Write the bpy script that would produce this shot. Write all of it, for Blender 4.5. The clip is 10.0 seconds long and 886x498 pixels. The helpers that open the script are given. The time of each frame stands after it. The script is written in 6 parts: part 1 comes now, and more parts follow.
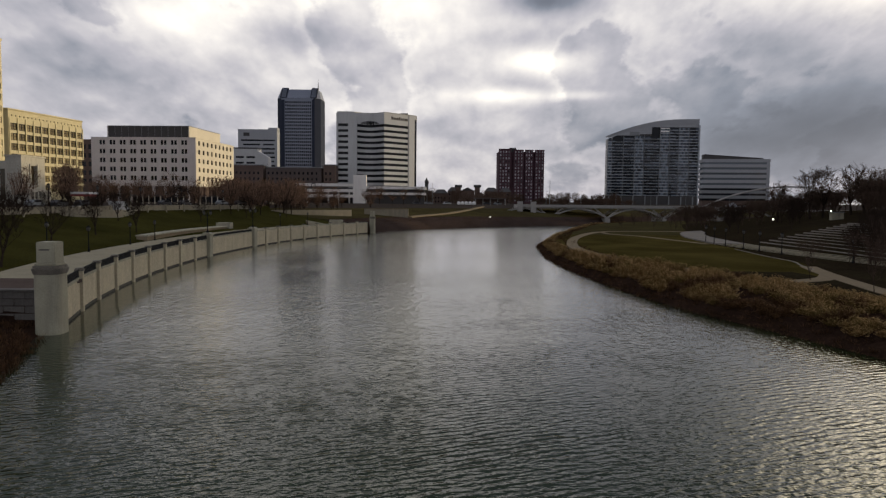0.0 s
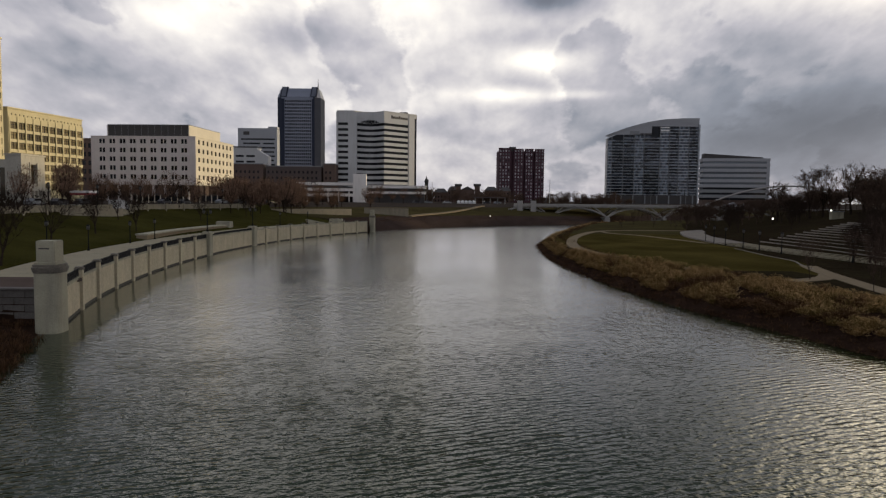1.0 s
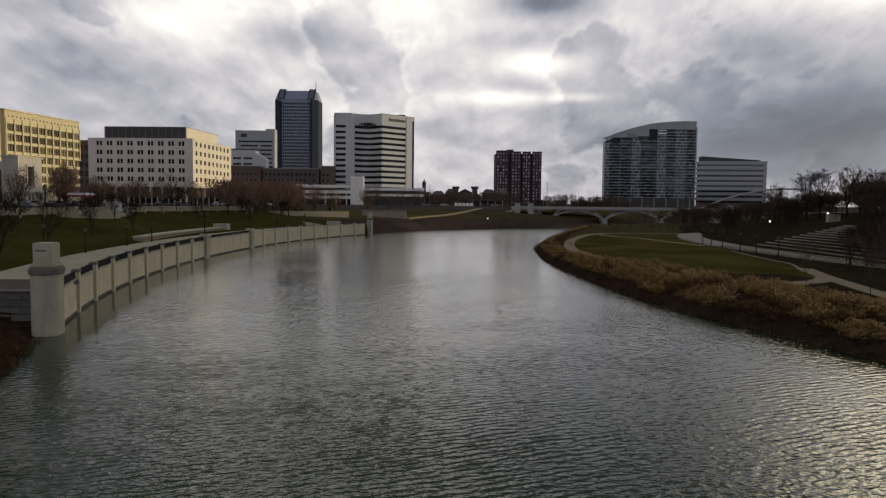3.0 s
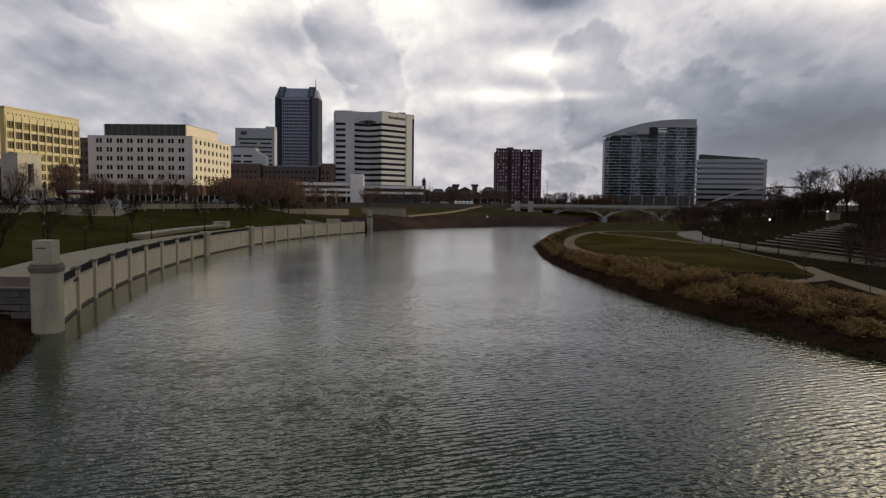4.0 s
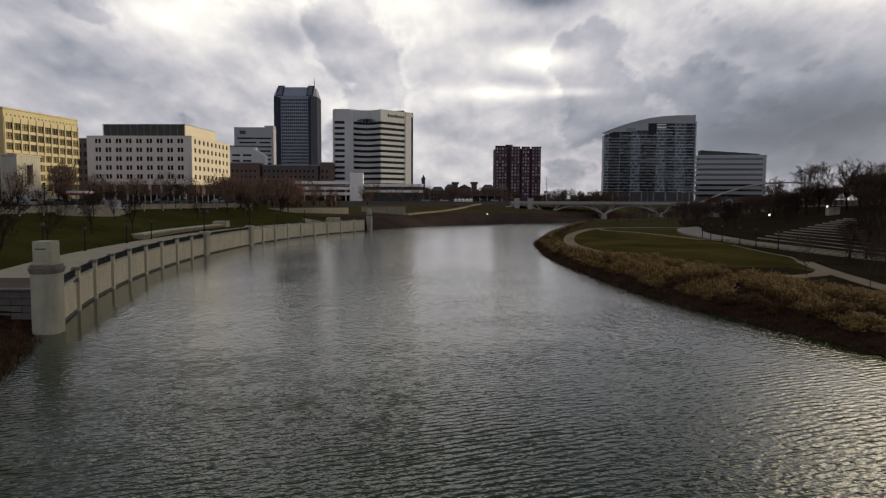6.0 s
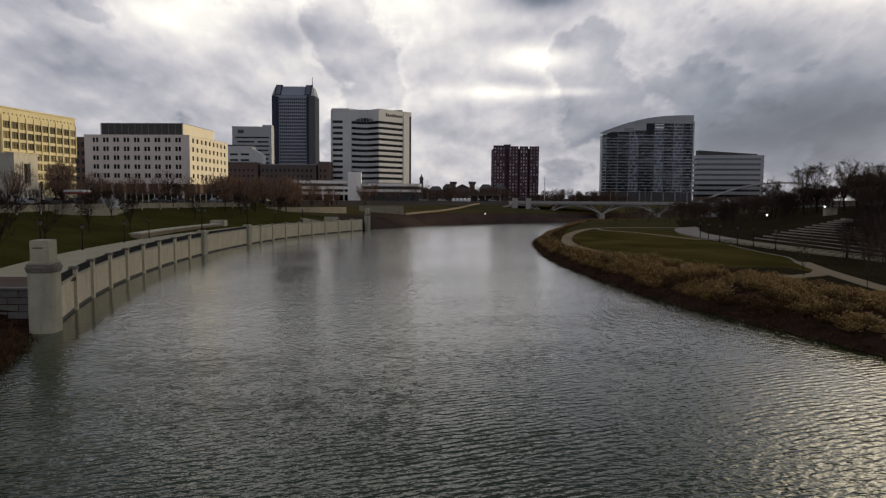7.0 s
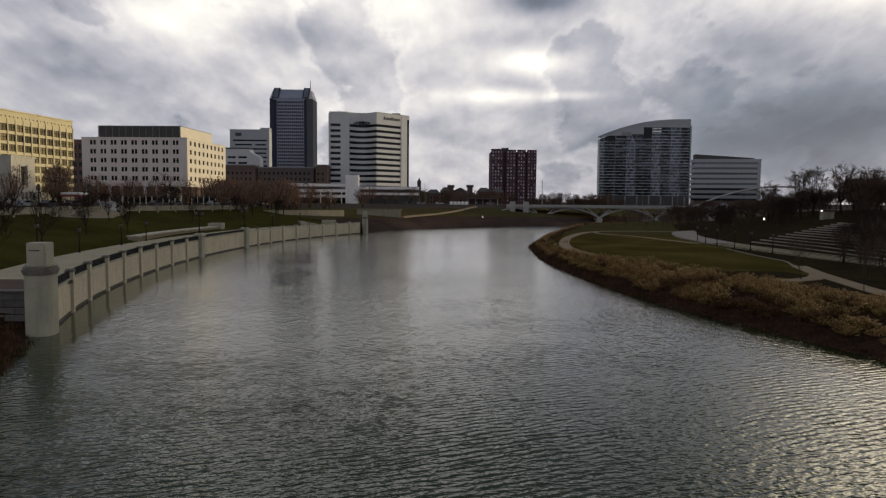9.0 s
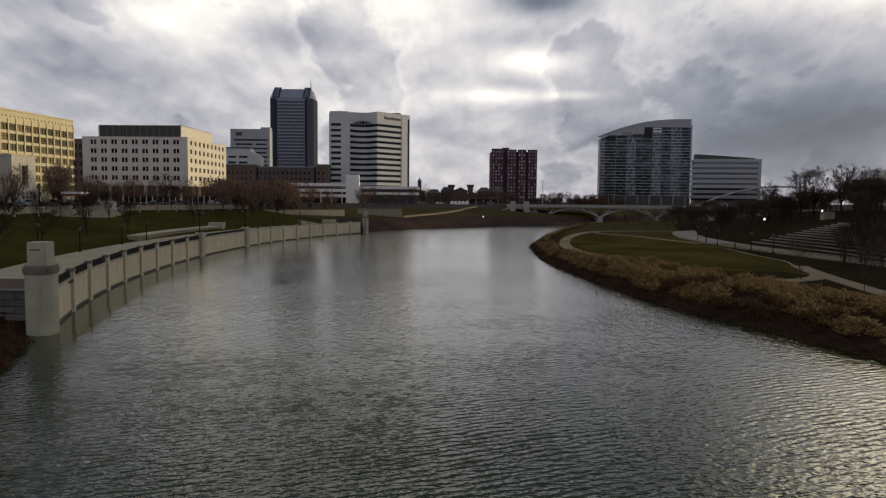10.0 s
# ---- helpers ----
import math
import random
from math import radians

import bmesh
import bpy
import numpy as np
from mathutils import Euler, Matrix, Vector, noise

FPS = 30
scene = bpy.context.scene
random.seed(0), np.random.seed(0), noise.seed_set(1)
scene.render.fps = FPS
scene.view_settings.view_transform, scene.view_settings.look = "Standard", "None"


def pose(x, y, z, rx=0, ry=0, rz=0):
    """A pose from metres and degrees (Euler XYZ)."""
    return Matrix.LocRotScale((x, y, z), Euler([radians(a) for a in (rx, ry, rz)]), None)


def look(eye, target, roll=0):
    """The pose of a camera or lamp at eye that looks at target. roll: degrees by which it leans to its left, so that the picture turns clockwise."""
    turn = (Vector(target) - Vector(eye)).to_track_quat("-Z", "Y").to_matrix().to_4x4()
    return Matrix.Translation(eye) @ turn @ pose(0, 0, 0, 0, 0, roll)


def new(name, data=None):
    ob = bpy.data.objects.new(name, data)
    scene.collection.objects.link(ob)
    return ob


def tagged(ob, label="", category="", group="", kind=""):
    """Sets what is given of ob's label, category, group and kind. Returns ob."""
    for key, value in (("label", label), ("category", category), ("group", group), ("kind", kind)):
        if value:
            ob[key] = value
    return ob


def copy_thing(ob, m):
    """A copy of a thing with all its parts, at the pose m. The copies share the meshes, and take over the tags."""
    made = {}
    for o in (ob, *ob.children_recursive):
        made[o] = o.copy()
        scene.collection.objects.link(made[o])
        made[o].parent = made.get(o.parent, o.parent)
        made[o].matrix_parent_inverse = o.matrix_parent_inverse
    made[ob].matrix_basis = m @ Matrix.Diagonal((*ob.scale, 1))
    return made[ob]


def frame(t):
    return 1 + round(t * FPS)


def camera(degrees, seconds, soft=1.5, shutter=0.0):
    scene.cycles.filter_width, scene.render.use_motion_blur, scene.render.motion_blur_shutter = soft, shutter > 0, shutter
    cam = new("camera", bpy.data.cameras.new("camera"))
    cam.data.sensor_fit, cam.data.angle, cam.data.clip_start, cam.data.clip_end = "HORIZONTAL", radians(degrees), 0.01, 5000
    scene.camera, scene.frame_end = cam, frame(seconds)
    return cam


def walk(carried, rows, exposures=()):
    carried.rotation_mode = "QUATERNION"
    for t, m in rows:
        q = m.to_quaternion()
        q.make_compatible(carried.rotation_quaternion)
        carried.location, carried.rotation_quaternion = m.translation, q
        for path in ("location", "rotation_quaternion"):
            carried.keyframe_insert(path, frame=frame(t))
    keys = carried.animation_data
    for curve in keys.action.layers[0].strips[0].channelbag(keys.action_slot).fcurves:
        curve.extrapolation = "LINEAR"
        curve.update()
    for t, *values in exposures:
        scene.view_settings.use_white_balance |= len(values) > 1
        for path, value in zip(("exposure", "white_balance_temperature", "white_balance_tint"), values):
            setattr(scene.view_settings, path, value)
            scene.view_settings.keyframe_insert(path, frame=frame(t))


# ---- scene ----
# camera: a hand-held camera on a bridge, turning slightly where it stands, 11 m over the water
cam = camera(64.98, 10.0, soft=1.3)
walk(cam, [
    (0.0, pose(0, 0, 11, 86.030, -0.549, 0.038)),
    (0.5, pose(0, 0, 11, 86.103, -0.557, 0.088)),
    (1.0, pose(0, 0, 11, 85.952, -0.592, 0.031)),
    (1.5, pose(0, 0, 11, 85.909, -0.588, -0.037)),
    (2.0, pose(0, 0, 11, 86.097, -0.603, -0.180)),
    (2.5, pose(0, 0, 11, 86.210, -0.626, -0.169)),
    (4.0, pose(0, 0, 11, 85.980, -0.701, -0.182)),
    (4.5, pose(0, 0, 11, 85.950, -0.652, -0.069)),
    (5.0, pose(0, 0, 11, 85.850, -0.475, -0.127)),
    (5.5, pose(0, 0, 11, 85.821, -0.286, -0.135)),
    (7.0, pose(0, 0, 11, 85.774, -0.377, -0.380)),
    (7.5, pose(0, 0, 11, 85.909, -0.421, -0.414)),
    (8.0, pose(0, 0, 11, 86.001, -0.447, -0.532)),
    (8.5, pose(0, 0, 11, 86.111, -0.501, -0.578)),
    (9.0, pose(0, 0, 11, 86.043, -0.493, -0.572)),
    (9.5, pose(0, 0, 11, 85.968, -0.511, -0.550)),
    (10.0, pose(0, 0, 11, 86.019, -0.545, -0.536)),
], exposures=[(0.0, 0.22, 6880, 10), (10.0, 0.17, 6820, 9)])

# ---- sky and sun ----
SUN_AZ, SUN_EL = 66.0, 4.0          # degrees: to the right of straight ahead, above the horizon

world = bpy.data.worlds.new("sky")
scene.world = world
world.use_nodes = True


def build_sky(nt):
    nt.nodes.clear()
    N, L = nt.nodes.new, nt.links.new

    def val(op, a, b=None, c=None, clamp=False):
        n = N("ShaderNodeMath")
        n.operation, n.use_clamp = op, clamp
        for i, v in enumerate((a, b, c)):
            if v is None:
                continue
            if isinstance(v, (int, float)):
                n.inputs[i].default_value = v
            else:
                L(v, n.inputs[i])
        return n.outputs[0]

    tc = N("ShaderNodeTexCoord")
    sep = N("ShaderNodeSeparateXYZ")
    L(tc.outputs["Generated"], sep.inputs[0])
    X, Y, Z = sep.outputs
    up = val("ADD", val("MAXIMUM", Z, 0.0), 0.42)
    # a cloud layer overhead: rays meet a flat sheet, so clouds shrink towards the horizon
    comb = N("ShaderNodeCombineXYZ")
    L(val("DIVIDE", X, up), comb.inputs[0])
    L(val("DIVIDE", Y, up), comb.inputs[1])

    def cloud(scale, detail, rough, dist, shift, stretch=1.0):
        mp = N("ShaderNodeMapping")
        mp.inputs["Location"].default_value = shift
        mp.inputs["Scale"].default_value = (1.0, stretch, 1.0)
        L(comb.outputs[0], mp.inputs[0])
        n = N("ShaderNodeTexNoise")
        n.inputs["Scale"].default_value = scale
        n.inputs["Detail"].default_value = detail
        n.inputs["Roughness"].default_value = rough
        n.inputs["Distortion"].default_value = dist
        L(mp.outputs[0], n.inputs["Vector"])
        return n.outputs[0]

    def relief(scale, detail, rough, shift, dx, dy, stretch=1.0):
        """Heaped cloud lit from one side: the noise less itself a step towards the light."""
        here = cloud(scale, detail, rough, 0.0, shift, stretch)
        there = cloud(scale, detail, rough, 0.0, (shift[0] + dx, shift[1] + dy, 0), stretch)
        return val("SUBTRACT", here, there)

    big = cloud(1.3, 3, 0.5, 0.0, (6.3, 3.1, 0), 0.7)
    mid = cloud(2.7, 6, 0.5, 0.1, (4.1, 2.2, 0), 0.62)
    heap = cloud(4.5, 3, 0.5, 0.0, (2.6, 5.3, 0), 0.62)      # rounded heaps with creases between them
    t = val("ADD", val("MULTIPLY", val("SUBTRACT", big, 0.5), 0.30), val("MULTIPLY", val("SUBTRACT", mid, 0.5), 0.50))
    t = val("ADD", t, val("MULTIPLY", val("SUBTRACT", val("ABSOLUTE", val("SUBTRACT", heap, 0.5)), 0.09), 0.35))
    t = val("ADD", t, val("MULTIPLY", relief(3.0, 6, 0.55, (1.2, 8.4, 0), 0.02, -0.05, 0.62), 0.62))
    t = val("ADD", t, val("MULTIPLY", relief(7.5, 4, 0.5, (3.7, 0.9, 0), 0.010, -0.03, 0.62), 0.42))
    # nearer heaps with firm edges and bright rims before the thin cloud
    puff = N("ShaderNodeMapRange")
    puff.interpolation_type = "SMOOTHSTEP"
    puff.inputs["From Min"].default_value, puff.inputs["From Max"].default_value = 0.50, 0.585
    L(cloud(3.1, 7, 0.53, 0.0, (9.4, 1.7, 0), 0.62), puff.inputs["Value"])
    rim = val("MULTIPLY", puff.outputs[0], val("SUBTRACT", 1.0, puff.outputs[0]))
    t = val("ADD", t, val("SUBTRACT", val("MULTIPLY", rim, 0.36), val("MULTIPLY", puff.outputs[0], 0.13)))
    # the large shape of the cloud cover: a thin bright gap ahead, thick rain cloud to the right
    def lobe(az, el, wa, we, amount):
        dv = (math.sin(radians(az)) * math.cos(radians(el)), math.cos(radians(az)) * math.cos(radians(el)))
        # angle off in azimuth and in height
        da = val("SUBTRACT", val("MULTIPLY", X, math.cos(radians(az))), val("MULTIPLY", Y, math.sin(radians(az))))
        front = val("GREATER_THAN", val("ADD", val("MULTIPLY", X, dv[0]), val("MULTIPLY", Y, dv[1])), 0.0)
        de = val("SUBTRACT", Z, math.sin(radians(el)))
        q = val("ADD", val("POWER", val("ABSOLUTE", val("DIVIDE", da, math.sin(radians(wa)))), 2.0),
                val("POWER", val("ABSOLUTE", val("DIVIDE", de, math.sin(radians(we)))), 2.0))
        g = val("MULTIPLY", val("EXPONENT", val("MULTIPLY", q, -1.0)), front)
        return val("MULTIPLY", g, amount)

    # the rain cloud hangs as one smooth veil
    t = val("MULTIPLY", t, val("SUBTRACT", 1.0, lobe(28, 5.5, 11, 4.0, 0.65)))
    t = val("ADD", t, 0.565)
    # the cover is thicker overhead
    t = val("SUBTRACT", t, val("MULTIPLY", val("MULTIPLY", val("SUBTRACT", Z, 0.42, None, True), 4.0, None, True), 0.20))
    # and behind the camera
    t = val("SUBTRACT", t, val("MULTIPLY", val("SUBTRACT", 0.45, Y, None, True), 0.11))

    for args in SKY_LOBES:
        t = val("ADD", t, lobe(*args))
    t = val("SMOOTH_MAX", t, 0.03, 0.25)
    ramp = N("ShaderNodeValToRGB")
    r = ramp.color_ramp
    r.elements[0].position, r.elements[0].color = 0.0, (0.10, 0.115, 0.155, 1)
    r.elements[1].position, r.elements[1].color = 1.0, (1.22, 1.19, 1.10, 1)
    for p, c in ((0.25, (0.225, 0.253, 0.322, 1)), (0.5, (0.458, 0.463, 0.535, 1)), (0.75, (0.795, 0.785, 0.805, 1))):
        e = r.elements.new(p)
        e.color = c
    L(t, ramp.inputs[0])
    sky = N("ShaderNodeTexSky")
    sky.sky_type, sky.sun_disc = "NISHITA", False
    sky.sun_elevation, sky.sun_rotation = radians(SUN_EL), radians(SUN_AZ)
    dim = N("ShaderNodeVectorMath")
    dim.operation = "SCALE"
    L(sky.outputs[0], dim.inputs[0])
    dim.inputs["Scale"].default_value = 0.1
    mix = N("ShaderNodeMixRGB")
    mix.inputs[0].default_value = 0.94        # cloud cover
    L(dim.outputs[0], mix.inputs[1])
    L(ramp.outputs[0], mix.inputs[2])
    # the sun's glow through thin cloud, beyond the view
    glow_at = N("ShaderNodeVectorMath")
    glow_at.operation = "SCALE"
    glow_at.inputs[0].default_value = (1.0, 0.88, 0.65)
    L(lobe(38, 22.5, 8, 5.0, 5.2), glow_at.inputs["Scale"])
    total = N("ShaderNodeVectorMath")
    total.operation = "ADD"
    L(mix.outputs[0], total.inputs[0])
    L(glow_at.outputs[0], total.inputs[1])
    bg = N("ShaderNodeBackground")
    bg.inputs["Strength"].default_value = 1.0
    L(total.outputs[0], bg.inputs["Color"])
    out = N("ShaderNodeOutputWorld")
    L(bg.outputs[0], out.inputs["Surface"])


# azimuth, height, half-widths (degrees), amount
SKY_LOBES = [
    (-28, 15.6, 3.5, 1.2, 0.20),
    (-20.3, 13.9, 4.8, 2.6, 0.30),   # bright thin cloud
    (-12, 12.6, 4.2, 1.2, -0.18),    # grey heap beside it
    (-27, 10.5, 5, 2.0, -0.08),
    (-2, 12.0, 6, 3.0, 0.12),
    (8.2, 15.6, 3.2, 0.9, -0.50),    # dark fringe
    (5.0, 14.0, 5.0, 1.0, 0.18),
    (8.0, 11.0, 3.6, 1.1, 0.40),     # bright gap
    (4.0, 8.5, 5.0, 0.6, 0.32),
    (10.5, 8.4, 3.0, 0.35, 0.18),
    (-4, 7.4, 5, 0.8, 0.16),
    (27.5, 15.2, 6.0, 1.6, 0.28),
    (21, 10.4, 7, 1.8, -0.12),
    (30, 6.2, 9, 3.0, -0.50),        # thick rain cloud
    (15, 4.4, 8, 2.2, -0.20),
    (29, 2.6, 6.0, 1.4, -0.14),
    (23, 4.2, 5, 1.8, -0.26),
    (-24, 8, 8, 2.2, -0.14),
    (-3, 2.4, 6, 1.2, 0.06),
    (0, 32, 40, 8.0, -0.48),
    (-9, 18.5, 10, 5, 0.38),
    (14, 25, 10, 6, -0.26),
    (-28, 24, 9, 6, -0.18),
]
build_sky(world.node_tree)

sun = new("sun", bpy.data.lights.new("sun", "SUN"))
sun.data.energy, sun.data.angle, sun.data.color = 2.05, radians(1.5), (1.0, 0.84, 0.57)
sd = Vector((math.sin(radians(SUN_AZ)) * math.cos(radians(SUN_EL)), math.cos(radians(SUN_AZ)) * math.cos(radians(SUN_EL)), math.sin(radians(SUN_EL))))
sun.matrix_world = look(sd * 300, (0, 0, 0))

# ---- materials ----
def material(name, base, rough=0.8, metal=0.0, var=0.25, scale=1.0, fine=12.0, bump=0.15, tint=None, island=0.0, stain=None, spec=0.5):
    """A painted, cast, grown or woven surface: base colour, varied at two scales, with relief."""
    m = bpy.data.materials.new(name)
    m.use_nodes = True
    nt = m.node_tree
    N, L = nt.nodes.new, nt.links.new
    bsdf = nt.nodes["Principled BSDF"]
    tc = N("ShaderNodeTexCoord")
    a = N("ShaderNodeTexNoise")
    a.inputs["Scale"].default_value, a.inputs["Detail"].default_value = scale, 5
    L(tc.outputs["Object"], a.inputs["Vector"])
    b = N("ShaderNodeTexNoise")
    b.inputs["Scale"].default_value, b.inputs["Detail"].default_value = fine, 4
    L(tc.outputs["Object"], b.inputs["Vector"])
    add = N("ShaderNodeMath")
    add.operation = "ADD"
    L(a.outputs[0], add.inputs[0])
    L(b.outputs[0], add.inputs[1])
    ramp = N("ShaderNodeMapRange")
    ramp.inputs["From Min"].default_value, ramp.inputs["From Max"].default_value = 0.65, 1.35
    ramp.inputs["To Min"].default_value, ramp.inputs["To Max"].default_value = 1 - var, 1 + var
    L(add.outputs[0], ramp.inputs["Value"])
    value = ramp.outputs[0]
    if island:
        oi = N("ShaderNodeObjectInfo")
        geo = N("ShaderNodeNewGeometry")
        s = N("ShaderNodeMath")
        s.operation = "ADD"
        L(oi.outputs["Random"], s.inputs[0])
        L(geo.outputs["Random Per Island"], s.inputs[1])
        fr = N("ShaderNodeMath")
        fr.operation = "FRACT"
        L(s.outputs[0], fr.inputs[0])
        mr = N("ShaderNodeMapRange")
        mr.inputs["To Min"].default_value, mr.inputs["To Max"].default_value = 1 - island, 1 + island
        L(fr.outputs[0], mr.inputs["Value"])
        mu = N("ShaderNodeMath")
        mu.operation = "MULTIPLY"
        L(value, mu.inputs[0])
        L(mr.outputs[0], mu.inputs[1])
        value = mu.outputs[0]
    col = N("ShaderNodeMixRGB")
    col.inputs[1].default_value = (*base, 1)
    col.inputs[2].default_value = (*(tint or base), 1)
    L(a.outputs[0], col.inputs[0])
    mul = N("ShaderNodeVectorMath")
    mul.operation = "SCALE"
    L(col.outputs[0], mul.inputs[0])
    L(value, mul.inputs["Scale"])
    colour = mul.outputs[0]
    if stain:
        # rain streaks: noise drawn out downwards
        mp = N("ShaderNodeMapping")
        mp.inputs["Scale"].default_value = (0.7, 0.7, 0.10)
        L(tc.outputs["Object"], mp.inputs[0])
        sn = N("ShaderNodeTexNoise")
        sn.inputs["Scale"].default_value, sn.inputs["Detail"].default_value = 1.2, 5
        L(mp.outputs[0], sn.inputs["Vector"])
        sr = N("ShaderNodeMapRange")
        sr.inputs["From Min"].default_value, sr.inputs["From Max"].default_value = 0.48, 0.72
        sr.inputs["To Max"].default_value = stain[3]
        L(sn.outputs[0], sr.inputs["Value"])
        mx = N("ShaderNodeMixRGB")
        L(sr.outputs[0], mx.inputs[0])
        L(colour, mx.inputs[1])
        mx.inputs[2].default_value = (*stain[:3], 1)
        colour = mx.outputs[0]
    L(colour, bsdf.inputs["Base Color"])
    bsdf.inputs["Roughness"].default_value, bsdf.inputs["Metallic"].default_value = rough, metal
    bsdf.inputs["Specular IOR Level"].default_value = spec
    if bump:
        bp = N("ShaderNodeBump")
        bp.inputs["Strength"].default_value, bp.inputs["Distance"].default_value = bump, 0.05
        L(b.outputs[0], bp.inputs["Height"])
        L(bp.outputs[0], bsdf.inputs["Normal"])
    return m


def pane_glass(name, base, rough=0.08, spread=0.5, ior=1.5):
    """Window glass of a far building: dark room behind, clear reflection, each pane a little different."""
    m = bpy.data.materials.new(name)
    m.use_nodes = True
    nt = m.node_tree
    N, L = nt.nodes.new, nt.links.new
    bsdf = nt.nodes["Principled BSDF"]
    geo, oi = N("ShaderNodeNewGeometry"), N("ShaderNodeObjectInfo")
    s = N("ShaderNodeMath")
    s.operation = "ADD"
    L(geo.outputs["Random Per Island"], s.inputs[0])
    L(oi.outputs["Random"], s.inputs[1])
    fr = N("ShaderNodeMath")
    fr.operation = "FRACT"
    L(s.outputs[0], fr.inputs[0])
    mr = N("ShaderNodeMapRange")
    mr.inputs["To Min"].default_value, mr.inputs["To Max"].default_value = 1 - spread, 1 + spread
    L(fr.outputs[0], mr.inputs["Value"])
    mul = N("ShaderNodeVectorMath")
    mul.operation = "SCALE"
    mul.inputs[0].default_value = base
    L(mr.outputs[0], mul.inputs["Scale"])
    L(mul.outputs[0], bsdf.inputs["Base Color"])
    bsdf.inputs["Roughness"].default_value = rough
    bsdf.inputs["IOR"].default_value = ior
    return m


def water_material():
    m = bpy.data.materials.new("river_water")
    m.use_nodes = True
    nt = m.node_tree
    N, L = nt.nodes.new, nt.links.new
    bsdf = nt.nodes["Principled BSDF"]
    bsdf.inputs["Base Color"].default_value = (0.012, 0.023, 0.008, 1)
    bsdf.inputs["Roughness"].default_value = 0.025
    bsdf.inputs["IOR"].default_value = 1.333
    bsdf.inputs["Specular Tint"].default_value = (1.0, 0.96, 0.70, 1)      # silt-stained water
    tc = N("ShaderNodeTexCoord")

    def layer(scale, rot, stretch, detail, dist=0.0):
        turn = N("ShaderNodeMapping")
        turn.inputs["Rotation"].default_value = (0, 0, radians(-rot))
        L(tc.outputs["Object"], turn.inputs[0])
        mp = N("ShaderNodeMapping")
        mp.inputs["Scale"].default_value = (scale * stretch, scale, scale)
        L(turn.outputs[0], mp.inputs[0])
        n = N("ShaderNodeTexNoise")
        n.inputs["Scale"].default_value, n.inputs["Detail"].default_value = 1.0, detail
        n.inputs["Distortion"].default_value = dist
        L(mp.outputs[0], n.inputs["Vector"])
        return n.outputs[0]

    def val(op, a, b):
        n = N("ShaderNodeMath")
        n.operation = op
        for i, v in enumerate((a, b)):
            if isinstance(v, (int, float)):
                n.inputs[i].default_value = v
            else:
                L(v, n.inputs[i])
        return n.outputs[0]

    ripples = layer(2.7, 18, 0.55, 1.5, 0.3)       # wind ripples, crests across the stream
    cross = layer(7.0, 4, 0.6, 1, 0.2)
    swell = layer(0.22, 8, 0.7, 2)
    gusts = layer(0.035, 20, 1.0, 2, 0.4)        # calmer and rougher patches
    h = val("ADD", val("MULTIPLY", ripples, 0.0180), val("MULTIPLY", cross, 0.005))
    turn = N("ShaderNodeMapping")
    turn.inputs["Rotation"].default_value = (0, 0, radians(-22))
    L(tc.outputs["Object"], turn.inputs[0])
    train = N("ShaderNodeTexWave")               # short trains of parallel wavelets
    train.bands_direction = "Y"
    for k, v in (("Scale", 0.62), ("Distortion", 5.0), ("Detail", 2.0), ("Detail Scale", 0.9)):
        train.inputs[k].default_value = v
    L(turn.outputs[0], train.inputs["Vector"])
    patch = layer(0.12, 30, 0.8, 2)
    pr = N("ShaderNodeMapRange")
    pr.inputs["From Min"].default_value, pr.inputs["From Max"].default_value = 0.40, 0.62
    pr.inputs["To Min"].default_value, pr.inputs["To Max"].default_value = 0.0015, 0.006
    L(patch, pr.inputs["Value"])
    h = val("ADD", h, val("MULTIPLY", train.outputs["Fac"], pr.outputs[0]))
    g = N("ShaderNodeMapRange")
    g.inputs["From Min"].default_value, g.inputs["From Max"].default_value = 0.35, 0.65
    g.inputs["To Min"].default_value, g.inputs["To Max"].default_value = 0.8, 1.1
    L(gusts, g.inputs["Value"])
    h = val("MULTIPLY", h, g.outputs[0])
    # the wind reaches the open water near the bridge; the far bend lies calm
    spl = N("ShaderNodeSeparateXYZ")
    L(tc.outputs["Object"], spl.inputs[0])
    open_water = N("ShaderNodeValToRGB")
    span = N("ShaderNodeMapRange")
    span.inputs["From Min"].default_value, span.inputs["From Max"].default_value = 0, 300
    L(spl.outputs[1], span.inputs["Value"])
    L(span.outputs[0], open_water.inputs[0])
    e = open_water.color_ramp.elements
    e[0].position, e[0].color = 0.08, (1.0, 1.0, 1.0, 1)
    e[1].position, e[1].color = 0.85, (0.09, 0.09, 0.09, 1)
    for p, c in ((0.13, 0.74), (0.17, 0.54), (0.24, 0.36), (0.42, 0.18), (0.66, 0.11)):
        e.new(p).color = (c, c, c, 1)
    h = val("MULTIPLY", val("MULTIPLY", h, open_water.outputs[0]), 4.6)
    # the water in the lee of the river wall lies calm: the wall's line as x over y
    lee = N("ShaderNodeValToRGB")
    e = lee.color_ramp.elements
    e[0].position, e[1].position = 59 / 300, 231 / 300
    e[0].color, e[1].color = (0.648, 0.648, 0.648, 1), (0.488, 0.488, 0.488, 1)
    for yy, xx in ((72.6, 0.734), (89.3, 0.808), (105.7, 0.856), (122.5, 0.882), (140, 0.89), (160, 0.87), (177.8, 0.83), (194.3, 0.758), (212, 0.646)):
        e.new(yy / 300).color = (xx, xx, xx, 1)
    L(span.outputs[0], lee.inputs[0])
    off = val("ADD", spl.outputs[0], val("MULTIPLY", lee.outputs[0], 50.0))
